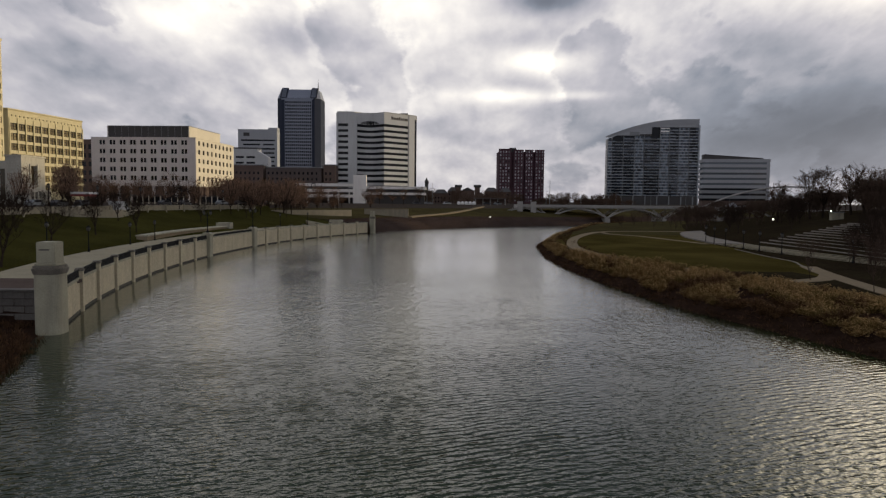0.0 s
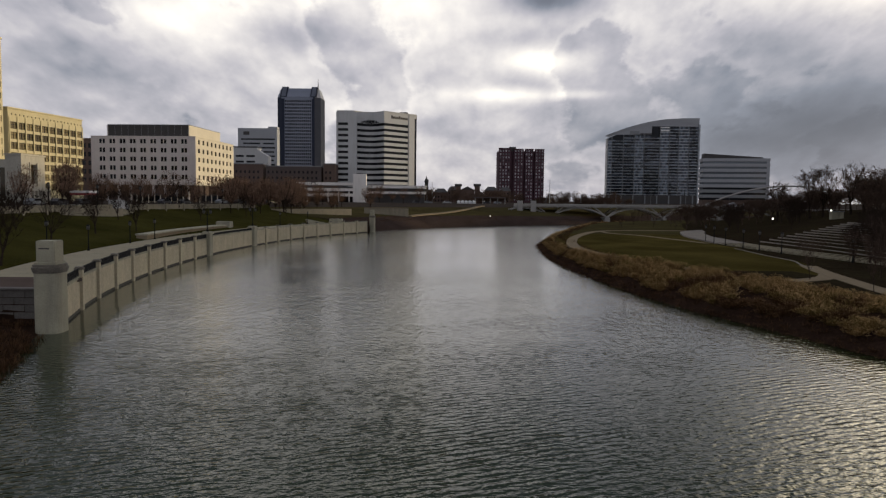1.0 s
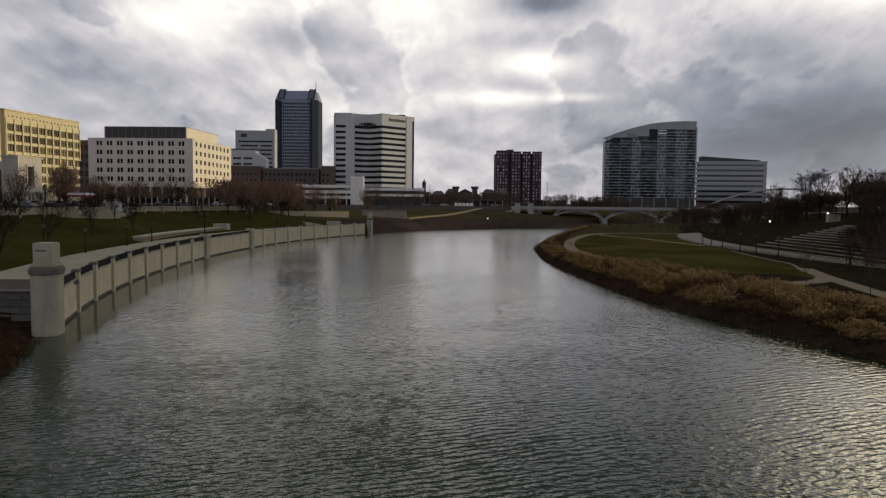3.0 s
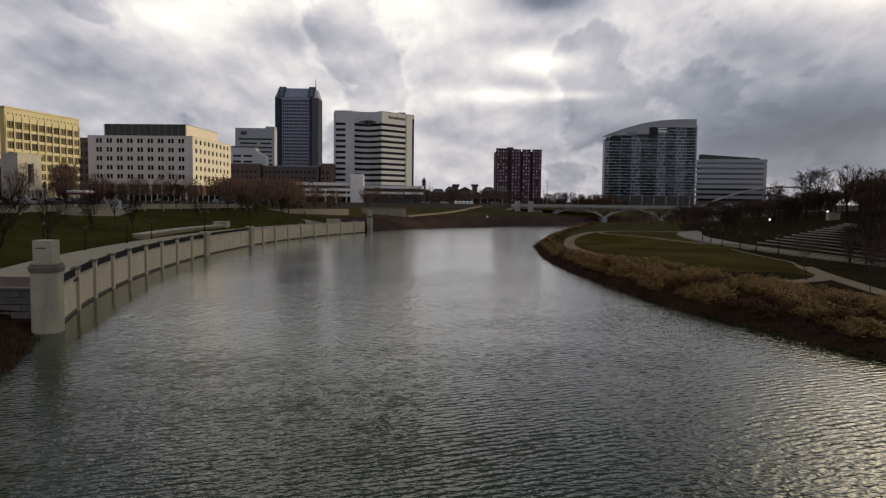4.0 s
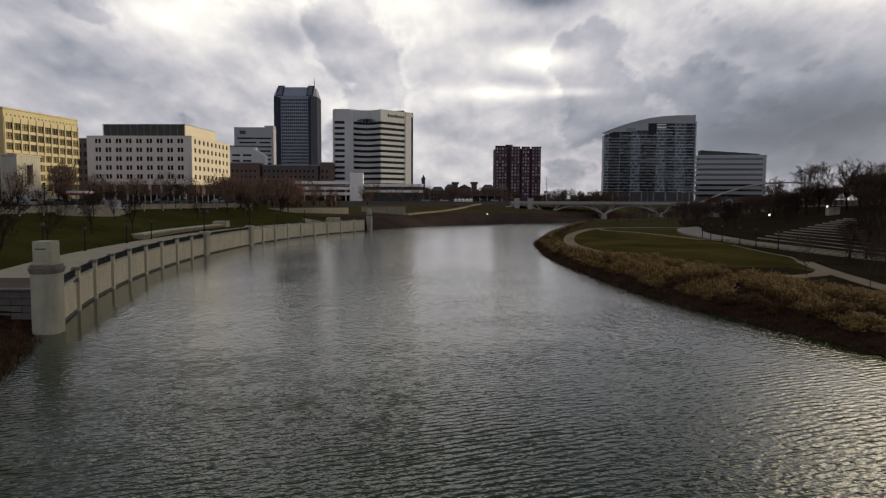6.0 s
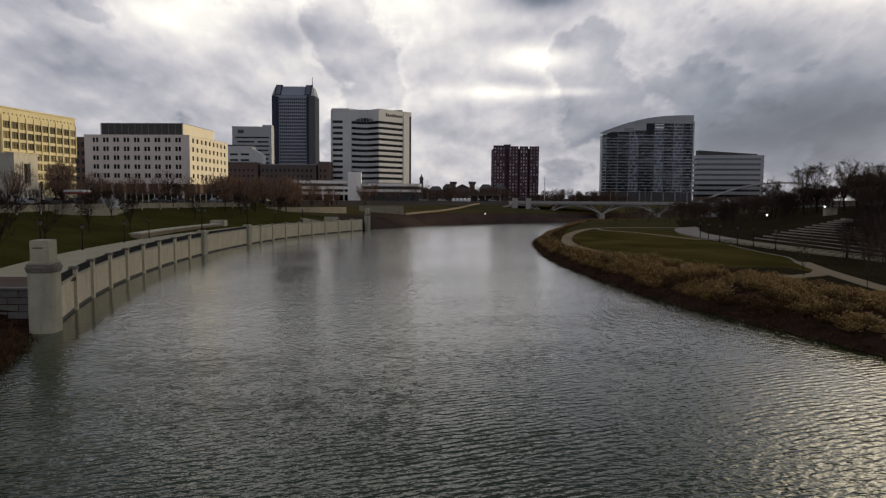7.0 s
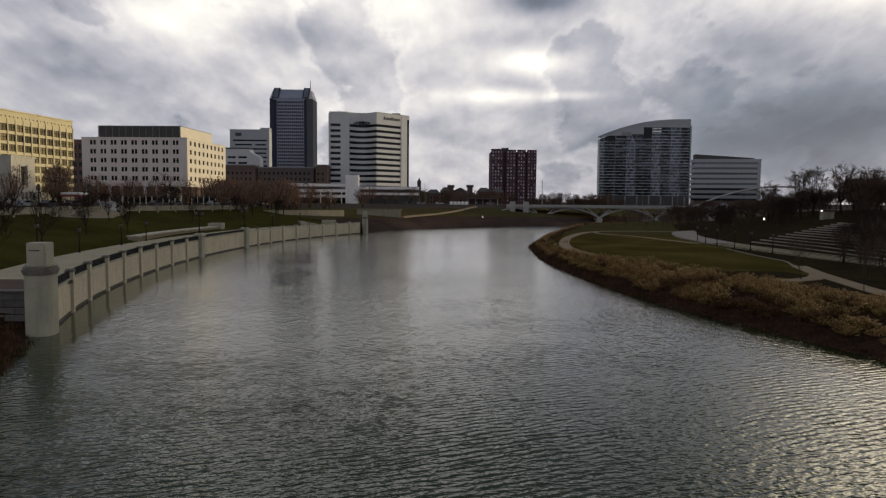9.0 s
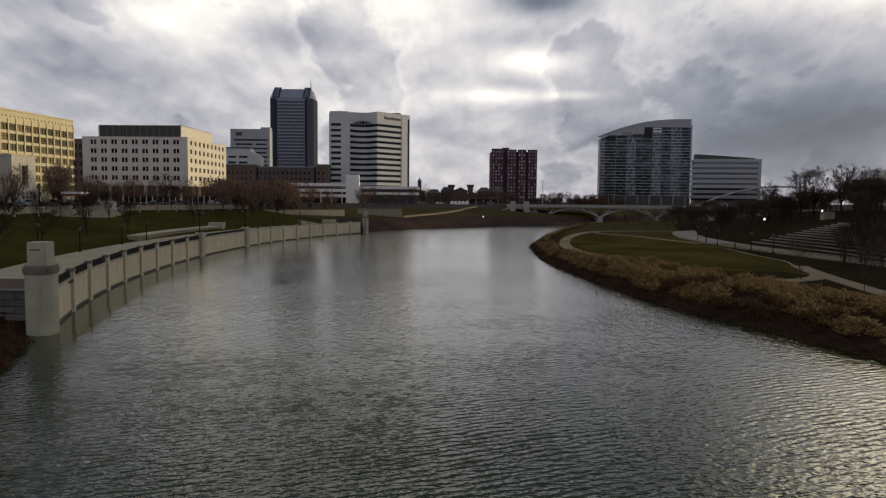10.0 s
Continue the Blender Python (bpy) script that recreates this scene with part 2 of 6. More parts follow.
    calm = N("ShaderNodeMapRange")
    calm.inputs["From Min"].default_value, calm.inputs["From Max"].default_value = 3.0, 7.0
    calm.inputs["To Min"].default_value = 0.2
    L(off, calm.inputs["Value"])
    h = val("MULTIPLY", h, calm.outputs[0])
    # choppy patches on the middle reach, drawn out along the stream
    chop = layer(1.3, 4, 1.0, 2, 0.2)
    streak = N("ShaderNodeMapping")
    streak.inputs["Scale"].default_value = (1.5, 0.42, 1.0)
    L(tc.outputs["Object"], streak.inputs[0])
    flecks = N("ShaderNodeTexNoise")
    flecks.inputs["Scale"].default_value, flecks.inputs["Detail"].default_value = 1.0, 2.0
    L(streak.outputs[0], flecks.inputs["Vector"])
    reach = N("ShaderNodeValToRGB")
    e = reach.color_ramp.elements
    e[0].position, e[0].color = 0.11, (0.0, 0.0, 0.0, 1)
    e[1].position, e[1].color = 0.85, (0.25, 0.25, 0.25, 1)
    for p, c in ((0.22, 0.8), (0.32, 1.0), (0.48, 0.8), (0.62, 0.4)):
        e.new(p).color = (c, c, c, 1)
    L(span.outputs[0], reach.inputs[0])
    rough_patch = N("ShaderNodeMapRange")
    rough_patch.inputs["From Min"].default_value, rough_patch.inputs["From Max"].default_value = 0.40, 0.60
    rough_patch.inputs["To Min"].default_value, rough_patch.inputs["To Max"].default_value = 0.35, 1.2
    L(layer(0.045, 70, 0.6, 2, 0.5), rough_patch.inputs["Value"])
    f = val("ADD", val("MULTIPLY", flecks.outputs[0], 0.10), val("MULTIPLY", chop, 0.075))
    f = val("MULTIPLY", val("MULTIPLY", f, reach.outputs[0]), val("MULTIPLY", rough_patch.outputs[0], calm.outputs[0]))
    h = val("ADD", h, f)
    # ripples too small to see, which smear the reflections on the long reach
    rr = N("ShaderNodeMapRange")
    rr.inputs["From Min"].default_value, rr.inputs["From Max"].default_value = 40, 230
    rr.inputs["To Min"].default_value, rr.inputs["To Max"].default_value = 0.03, 0.21
    L(spl.outputs[1], rr.inputs["Value"])
    L(rr.outputs[0], bsdf.inputs["Roughness"])
    # extra coat sheen that grows with distance, added to brighten the far reach
    far_sheen = N("ShaderNodeMapRange")
    far_sheen.inputs["From Min"].default_value, far_sheen.inputs["From Max"].default_value = 35, 150
    far_sheen.inputs["To Min"].default_value, far_sheen.inputs["To Max"].default_value = 0.0, 0.85
    L(spl.outputs[1], far_sheen.inputs["Value"])
    L(far_sheen.outputs[0], bsdf.inputs["Coat Weight"])
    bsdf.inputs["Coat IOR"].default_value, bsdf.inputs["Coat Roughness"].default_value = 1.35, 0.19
    h = val("ADD", h, val("MULTIPLY", swell, 0.008))
    bp = N("ShaderNodeBump")
    bp.inputs["Strength"].default_value, bp.inputs["Distance"].default_value = 1.0, 1.0
    L(h, bp.inputs["Height"])
    L(bp.outputs[0], bsdf.inputs["Normal"])
    return m


MAT = {
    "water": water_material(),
    "concrete": material("wall_concrete", (0.63, 0.56, 0.385), 0.85, var=0.26, scale=0.5, fine=3.5, tint=(0.47, 0.40, 0.28), stain=(0.30, 0.25, 0.175, 0.28)),
    "stone": material("pylon_limestone", (0.375, 0.35, 0.255), 0.8, var=0.22, scale=0.7, fine=9, stain=(0.17, 0.155, 0.13, 0.5)),
    "darkstone": material("weathered_dark_limestone", (0.17, 0.15, 0.12), 0.85, var=0.4, scale=0.9, fine=8, stain=(0.07, 0.062, 0.052, 0.5)),
    "wetline": material("wet_algae_stain", (0.045, 0.038, 0.026), 0.7, var=0.35, scale=1.2, fine=7),
    "wallstone": material("grey_terrace_stone", (0.30, 0.26, 0.185), 0.85, var=0.2, scale=0.5, fine=4, stain=(0.13, 0.115, 0.09, 0.4)),
    "block": material("dark_block_wall", (0.105, 0.095, 0.085), 0.9, var=0.3, scale=0.8, fine=7, island=0.15),
    "rail": material("black_railing_metal", (0.010, 0.010, 0.011), 0.7, var=0.2, bump=0, spec=0.15),
    "promenade": material("promenade_paving", (0.345, 0.31, 0.225), 0.9, var=0.14, scale=0.3, fine=3, spec=0.0),
    "brickpave": material("brown_brick_paving", (0.11, 0.084, 0.072), 0.9, var=0.2, scale=0.5, fine=8, spec=0.0),
    "path": material("pale_concrete_path", (0.25, 0.20, 0.135), 0.9, var=0.14, scale=0.25, fine=3, spec=0.0),
    "roadway": material("worn_grey_roadway", (0.26, 0.235, 0.205), 0.9, var=0.15, scale=0.25, fine=3, spec=0.0),
    "whitewash": material("white_painted_concrete", (0.84, 0.81, 0.77), 0.8, var=0.06, scale=0.2, fine=2, stain=(0.55, 0.53, 0.5, 0.4)),
    "lawn": material("winter_lawn", (0.056, 0.047, 0.0125), 0.95, var=0.55, scale=0.09, fine=5.0, tint=(0.076, 0.058, 0.019), bump=0.6, spec=0.0),
    "greenlawn": material("green_winter_lawn", (0.039, 0.0365, 0.0105), 0.95, var=0.5, scale=0.09, fine=5.0, tint=(0.045, 0.042, 0.012), bump=0.6, spec=0.0),
    "soil": material("bare_bank_soil", (0.024, 0.0145, 0.0105), 0.95, var=0.45, scale=0.2, fine=3, tint=(0.038, 0.022, 0.015), bump=0.8, spec=0.0),
    "farsoil": material("dry_bank_soil", (0.068, 0.049, 0.042), 0.95, var=0.4, scale=0.15, fine=2, tint=(0.048, 0.034, 0.028), bump=0.6, spec=0.0),
    "drylawn": material("dry_olive_lawn", (0.066, 0.053, 0.030), 0.95, var=0.45, scale=0.09, fine=3, tint=(0.056, 0.050, 0.017), bump=0.5, spec=0.0),
    "city": material("street_ground", (0.060, 0.050, 0.043), 0.9, var=0.3, scale=0.05, fine=0.6, spec=0.0),
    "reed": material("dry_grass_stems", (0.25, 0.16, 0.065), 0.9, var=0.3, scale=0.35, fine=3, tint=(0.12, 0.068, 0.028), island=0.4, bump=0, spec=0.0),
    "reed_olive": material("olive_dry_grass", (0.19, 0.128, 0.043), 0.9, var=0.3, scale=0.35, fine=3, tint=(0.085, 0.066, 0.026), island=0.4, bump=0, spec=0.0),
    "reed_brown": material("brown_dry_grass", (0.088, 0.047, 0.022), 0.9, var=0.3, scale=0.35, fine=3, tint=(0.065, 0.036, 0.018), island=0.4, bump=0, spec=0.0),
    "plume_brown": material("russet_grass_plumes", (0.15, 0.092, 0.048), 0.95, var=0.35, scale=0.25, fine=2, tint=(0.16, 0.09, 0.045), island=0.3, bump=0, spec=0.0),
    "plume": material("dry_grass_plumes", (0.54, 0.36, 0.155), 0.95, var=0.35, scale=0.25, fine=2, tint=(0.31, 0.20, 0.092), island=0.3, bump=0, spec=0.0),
    "brush": material("dark_bank_brush", (0.080, 0.045, 0.025), 0.95, var=0.3, scale=0.4, fine=3, island=0.4, bump=0, spec=0.0),
    "bark": material("tree_bark", (0.036, 0.026, 0.020), 0.95, var=0.3, scale=2, fine=20, bump=0.3, spec=0.0),
    "twig": material("bare_twigs", (0.19, 0.120, 0.084), 0.95, var=0.2, scale=0.5, fine=3, island=0.3, bump=0, spec=0.0),
    "darktwig": material("dark_bare_twigs", (0.085, 0.058, 0.044), 0.95, var=0.2, scale=0.5, fine=3, island=0.3, bump=0, spec=0.0),
    "litter": material("leaf_litter", (0.034, 0.023, 0.016), 0.95, var=0.4, scale=0.15, fine=2, tint=(0.022, 0.020, 0.009), bump=0.6, spec=0.0),
    "greystone": material("grey_limestone_cladding", (0.62, 0.565, 0.54), 0.85, var=0.08, scale=0.12, fine=1.2, stain=(0.46, 0.42, 0.40, 0.4)),
    "hallstone": material("weathered_hall_stone", (0.43, 0.40, 0.33), 0.85, var=0.14, scale=0.15, fine=1.5, stain=(0.27, 0.25, 0.21, 0.4)),
    "cream": material("cream_limestone", (0.54, 0.47, 0.285), 0.85, var=0.09, scale=0.12, fine=1.2),
    # pale stone with a warm sunlit tone put into its colour
    "pale": material("pale_sunlit_tone", (0.61, 0.55, 0.43), 0.85, var=0.08, scale=0.15, fine=1.5),
    "white": material("white_precast_panel", (0.53, 0.53, 0.525), 0.8, var=0.06, scale=0.1, fine=1.0, stain=(0.42, 0.40, 0.37, 0.35)),
    "lightgrey": material("light_grey_panel", (0.34, 0.35, 0.37), 0.8, var=0.08, scale=0.08, fine=0.8),
    "slate": material("blue_grey_granite", (0.034, 0.040, 0.060), 0.85, spec=0.1, var=0.12, scale=0.1, fine=0.8),
    "brick": material("dark_red_brick", (0.074, 0.034, 0.044), 0.9, var=0.2, scale=0.12, fine=1.5),
    "brownbrick": material("brown_brick", (0.12, 0.080, 0.065), 0.9, var=0.2, scale=0.1, fine=1.2),
    "roofdark": material("dark_roof_metal", (0.05, 0.046, 0.045), 0.7, var=0.15, scale=0.1, fine=1.0),
    "trimgrey": material("grey_metal_trim", (0.22, 0.23, 0.24), 0.5, metal=0.3, var=0.1, bump=0),
    "bridge": material("bridge_concrete", (0.34, 0.325, 0.305), 0.85, var=0.12, scale=0.2, fine=2),
    "glass": pane_glass("dark_window_glass", (0.010, 0.011, 0.014), 0.1, 0.5, 1.35),
    "blackglass": pane_glass("black_ribbon_glass", (0.008, 0.008, 0.010), 0.15, 0.4, 1.3),
    "blueglass": pane_glass("blue_tower_glass", (0.035, 0.045, 0.065), 0.12, 0.4),
    "paleglass": pane_glass("pale_curtain_glass", (0.13, 0.15, 0.17), 0.15, 0.35),
    "dotglass": pane_glass("apartment_window_glass", (0.30, 0.29, 0.31), 0.2, 0.98),
    "warmglass": pane_glass("brown_window_glass", (0.075, 0.060, 0.032), 0.15, 0.6, 1.4),
    # lighter brown panes for the cream block
    "palebrownglass": pane_glass("pale_brown_window_glass", (0.165, 0.13, 0.065), 0.15, 0.6, 1.4),
    "carwhite": material("white_car_paint", (0.42, 0.42, 0.42), 0.3, var=0.03, bump=0),
    "cardark": material("dark_car_paint", (0.03, 0.03, 0.035), 0.3, var=0.03, bump=0),
    "carred": material("red_car_paint", (0.25, 0.03, 0.03), 0.3, var=0.03, bump=0),
    "tyre": material("tyre_rubber", (0.02, 0.02, 0.02), 0.9, var=0.1, bump=0),
    "canvas": material("white_canvas", (0.75, 0.74, 0.72), 0.8, var=0.05, bump=0),
}


def glow(name, colour, strength):
    m = bpy.data.materials.new(name)
    m.use_nodes = True
    b = m.node_tree.nodes["Principled BSDF"]
    b.inputs["Base Color"].default_value = (*colour, 1)
    b.inputs["Emission Color"].default_value = (*colour, 1)
    b.inputs["Emission Strength"].default_value = strength
    return m


MAT["lamp_on"] = glow("lit_lamp_globe", (1.0, 0.95, 0.85), 2.0)
MAT["lamp_dim"] = glow("faintly_lit_lamp_globe", (1.0, 0.95, 0.85), 0.7)
MAT["lamp_off"] = material("smoked_lamp_glass", (0.07, 0.066, 0.06), 0.4, var=0.05, bump=0)

# ---- building blocks ----
def add_box(bm, x0, y0, z0, x1, y1, z1, m=None):
    v = [bm.verts.new(p) for p in ((x0, y0, z0), (x1, y0, z0), (x1, y1, z0), (x0, y1, z0), (x0, y0, z1), (x1, y0, z1), (x1, y1, z1), (x0, y1, z1))]
    if m is not None:
        for q in v:
            q.co = m @ q.co
    for f in ((3, 2, 1, 0), (4, 5, 6, 7), (0, 1, 5, 4), (1, 2, 6, 5), (2, 3, 7, 6), (3, 0, 4, 7)):
        bm.faces.new([v[i] for i in f])
    return v


def add_prism(bm, outline, z0, z1):
    """An upright prism over an outline that runs anticlockwise seen from above."""
    lo = [bm.verts.new((x, y, z0)) for x, y in outline]
    hi = [bm.verts.new((x, y, z1)) for x, y in outline]
    n = len(outline)
    bm.faces.new(hi)
    bm.faces.new(lo[::-1])
    for i in range(n):
        bm.faces.new((lo[i], lo[(i + 1) % n], hi[(i + 1) % n], hi[i]))


def add_turned(bm, profile, seg=10, x=0.0, y=0.0):
    """A turned shape: (radius, height) from bottom to top."""
    rings = []
    for r, z in profile:
        rings.append([bm.verts.new((x + r * math.cos(2 * math.pi * i / seg), y + r * math.sin(2 * math.pi * i / seg), z)) for i in range(seg)])
    for a, b in zip(rings, rings[1:]):
        for i in range(seg):
            bm.faces.new((a[i], a[(i + 1) % seg], b[(i + 1) % seg], b[i]))
    bm.faces.new(rings[0][::-1])
    bm.faces.new(rings[-1])


def add_tube(bm, p, q, r0, r1, seg=5, cap=True):
    p, q = Vector(p), Vector(q)
    d = (q - p)
    if d.length < 1e-6:
        return
    rot = d.to_track_quat("Z", "Y").to_matrix()
    ends = []
    for c, r in ((p, r0), (q, r1)):
        ends.append([bm.verts.new(c + rot @ Vector((r * math.cos(2 * math.pi * i / seg), r * math.sin(2 * math.pi * i / seg), 0))) for i in range(seg)])
    for i in range(seg):
        bm.faces.new((ends[0][i], ends[0][(i + 1) % seg], ends[1][(i + 1) % seg], ends[1][i]))
    if cap:
        bm.faces.new(ends[1])


def mesh_of(name, bm, mat, smooth=False):
    me = bpy.data.meshes.new(name)
    bm.to_mesh(me)
    bm.free()
    me.materials.append(mat)
    if smooth:
        for p in me.polygons:
            p.use_smooth = True
    return me


def part(name, bm, mat, parent=None, label="", smooth=False, kind=""):
    """Link a bmesh (or a mesh) as one object, under a thing or a part."""
    me = bm if isinstance(bm, bpy.types.Mesh) else mesh_of(name, bm, mat, smooth)
    ob = new(name, me)
    if parent is not None:
        ob.parent = parent
    if label or kind:
        tagged(ob, label, kind=kind)
    return ob


def boxes(name, mat, parent, rows, label="", bevel=0.0):
    bm = bmesh.new()
    for r in rows:
        add_box(bm, *r)
    if bevel:
        bmesh.ops.bevel(bm, geom=bm.edges[:], offset=bevel, segments=1, affect="EDGES")
    return part(name, bm, mat, parent, label)


def thing(name, m, label, category, group="", kind=""):
    ob = new(name)
    ob.empty_display_size = 0.5
    ob.matrix_world = m
    return tagged(ob, label, category, group, kind)


def spline(points, step):
    """A smooth line through plan points, in steps of about that many metres."""
    P = [Vector((*p, 0)) for p in points]
    P = [2 * P[0] - P[1]] + P + [2 * P[-1] - P[-2]]
    out = []
    for i in range(1, len(P) - 2):
        a, b, c, d = P[i - 1:i + 3]
        n = max(2, round((c - b).length / step))
        for k in range(n):
            t = k / n
            out.append(0.5 * ((2 * b) + (c - a) * t + (2 * a - 5 * b + 4 * c - d) * t * t + (3 * b - a - 3 * c + d) * t ** 3))
    out.append(P[-2])
    return [(p.x, p.y) for p in out]


def side(line, n):
    """The line moved n metres to its right."""
    out = []
    for i, (x, y) in enumerate(line):
        a, b = line[max(i - 1, 0)], line[min(i + 1, len(line) - 1)]
        d = Vector((b[0] - a[0], b[1] - a[1])).normalized()
        out.append((x + d.y * n, y - d.x * n))
    return out


def along(line, s):
    """The point at s metres along the line, and the way of the line there in degrees."""
    for a, b in zip(line, line[1:]):
        d = math.hypot(b[0] - a[0], b[1] - a[1])
        if s <= d or b is line[-1]:
            return (a[0] + (b[0] - a[0]) * s / d, a[1] + (b[1] - a[1]) * s / d), math.degrees(math.atan2(b[1] - a[1], b[0] - a[0]))
        s -= d


def add_ribbon(bm, left, right, z0, z1):
    """A slab between two lines of as many points. z0, z1: bottom and top, numbers or functions of x, y."""
    f0 = z0 if callable(z0) else (lambda x, y: z0)
    f1 = z1 if callable(z1) else (lambda x, y: z1)
    rows = []
    for (ax, ay), (bx, by) in zip(left, right):
        rows.append([bm.verts.new((ax, ay, f0(ax, ay))), bm.verts.new((bx, by, f0(bx, by))), bm.verts.new((bx, by, f1(bx, by))), bm.verts.new((ax, ay, f1(ax, ay)))])
    for p, q in zip(rows, rows[1:]):
        for i in range(4):
            bm.faces.new((p[i], q[i], q[(i + 1) % 4], p[(i + 1) % 4]))
    bm.faces.new(rows[0])
    bm.faces.new(rows[-1][::-1])
    bmesh.ops.recalc_face_normals(bm, faces=bm.faces[:])

# ---- river, banks and ground ----
# shore lines as x over y: the curved river wall with the far bank beyond it, and the grassy bank
LEFT_Y = [-400, 0, 40, 53.5, 59.5, 72.6, 89.3, 105.7, 122.5, 140, 160, 177.8, 194.3, 212, 231.0, 247, 261, 273, 298, 310, 325, 345, 372, 420, 700]
LEFT_X = [-16, -20, -25.2, -30.4, -32.5, -36.6, -40.4, -42.7, -44.0, -44.4, -43.4, -41.4, -37.9, -32.2, -24.3, -17.5, -11, -5, 23, 40, 60, 85, 130, 260, 1500]
RIGHT_Y = [-400, 0, 30, 48.4, 57, 69.9, 79.7, 97.2, 116, 130, 146, 169.5, 199.8, 243.7, 286.5, 310, 325, 345, 372, 420, 700]
RIGHT_X = [60, 37, 33, 31.0, 28.6, 24.6, 22.7, 20.6, 19.3, 19.2, 20.0, 22.1, 29.0, 42, 56, 70, 84, 110, 165, 320, 1900]


def shore(ys, xs, y):
    return float(np.interp(y, ys, xs))


WALL = spline([(-32.4, 59.0), (-36.7, 72.6), (-40.4, 89.3), (-42.8, 105.7), (-44.1, 122.5), (-44.5, 140), (-43.5, 160), (-41.5, 177.8), (-37.9, 194.3), (-32.3, 212), (-24.4, 231.0)], 1.5)


def left_height(n, y):
    """The ground n metres inland of the river wall or the far shore."""
    if y < 57.5:
        return float(np.interp(n, [0, 2, 8, 20, 60], [-0.5, 0.3, 0.8, 1.2, 1.6]))
    if y <= 231.3:
        return float(np.interp(n, [0, 9, 32.5, 33.5, 60], [3.15, 3.15, 7.2, 8.8, 9.0]))
    low = float(np.interp(y, [300, 325], [1.0, 0.6]))
    return float(np.interp(n, [0, 2, 6, 10, 17, 60, 120], [-0.4, 1.1 * low, 3.2 * low, 4.1 * low, 4.7, 7.5, 9.0]))


def right_height(n, y):
    """The ground n metres inland of the grassy bank."""
    base = float(np.interp(n, [0, 1.2, 3.5, 7, 10], [-0.5, 0.3, 1.3, 2.0, 2.2]))
    rise = float(np.interp(n, [42, 48, 84, 100, 140], [0, 0.4, 4.2, 6.0, 6.8]))
    return base + rise


def ground_height(x, y):
    xl, xr = shore(LEFT_Y, LEFT_X, y), shore(RIGHT_Y, RIGHT_X, y)
    if x <= xl:
        return left_height(xl - x, y)
    if x >= xr:
        return right_height(x - xr, y)
    return -1.6


def build_ground():
    ys = [-400, -200, -100, -50] + list(np.arange(-20, 57, 3.0)) + [57.45, 57.55] + list(np.arange(60, 231, 3.0)) + [231.25, 231.35] + list(np.arange(234, 360, 4.0)) + [370, 385, 400, 430, 470, 530, 620, 760, 1100, 2000, 4500]
    ln = [4500, 1500, 500, 250, 130, 60, 45, 33.5, 32.5, 26, 20, 14, 9, 5, 3, 1.2, 0]
    rn = [0, 0.6, 1.2, 2.2, 3.5, 5, 7, 10, 16, 24, 32, 42, 48, 56, 66, 76, 84, 100, 140, 220, 400, 900, 4500]
    rows = []
    for y in ys:
        xl, xr = shore(LEFT_Y, LEFT_X, y), shore(RIGHT_Y, RIGHT_X, y)
        xr = max(xr, xl + 6)
        row = []
        back = 0.4 if 57.5 < y < 231.3 else 0.0       # the ground stops behind the river wall
        for n in ln:
            row.append((xl - n - back, y, left_height(n, y) + (noise.noise((xl * 0.1 - n * 0.1, y * 0.1, 0)) * 0.12 if n > 9.5 else 0)))
        row.append((xl + 0.03 - back, y, -1.6))
        for k in (0.25, 0.5, 0.75):
            row.append((xl + (xr - xl) * k, y, -1.8))
        for n in rn:
            row.append((xr + n, y, right_height(n, y) + noise.noise((n * 0.35, y * 0.35, 3)) * (0.25 if n < 6 else 0.0)))
        rows.append(row)
    w = len(rows[0])
    verts = [p for r in rows for p in r]
    faces = [(i * w + j, i * w + j + 1, (i + 1) * w + j + 1, (i + 1) * w + j) for i in range(len(rows) - 1) for j in range(w - 1)]
    me = bpy.data.meshes.new("ground")
    me.from_pydata(verts, [], faces)
    for k in ("lawn", "soil", "city", "litter", "farsoil", "drylawn", "greenlawn"):
        me.materials.append(MAT[k])
    nl = len(ln)
    for p in me.polygons:
        i, j = divmod(p.index, w - 1)
        y = 0.5 * (ys[i] + ys[i + 1])
        if j < nl - 1:
            n = 0.5 * (ln[j] + ln[j + 1])
            if y < 57.52:
                p.material_index = 1
            elif y < 231.3:
                p.material_index = 2 if n > 33 else 6
            else:
                p.material_index = 2 if n > 70 else (4 if n < 14 else 5)
        elif j < nl + 4:
            p.material_index = 1
        else:
            k = j - nl - 4
            n = 0.5 * (rn[k] + rn[min(k + 1, len(rn) - 1)])
            p.material_index = 1 if n < (10 if y < 88 else 6) else 3 if y < 90 and n < 21 else 5 if y > 188 and n < 44 else (0 if n < 44 else 3)
            if y > 345:
                p.material_index = 4 if n < 60 else 3
    me.update()
    return tagged(new("ground", me), "winter lawn and bare soil banks beside the river", "ground", kind="structure")


build_ground()

bm = bmesh.new()
bmesh.ops.create_grid(bm, x_segments=1, y_segments=1, size=1)
for v in bm.verts:
    v.co = Vector((v.co.x * 1500 + 300, v.co.y * 600 + 250, 0))
tagged(part("water", bm, MAT["water"]), "dark green river water with wind ripples", "river", kind="structure")


def slab(name, line, width, mat, label, lift=0.03, height=None, offset=0.0, category="path"):
    z = height or ground_height
    bm = bmesh.new()
    add_ribbon(bm, side(line, offset - width / 2), side(line, offset + width / 2), lambda x, y: z(x, y) - 0.25, lambda x, y: z(x, y) + lift)
    return tagged(part(name, bm, MAT[mat]), label, category, kind="structure")


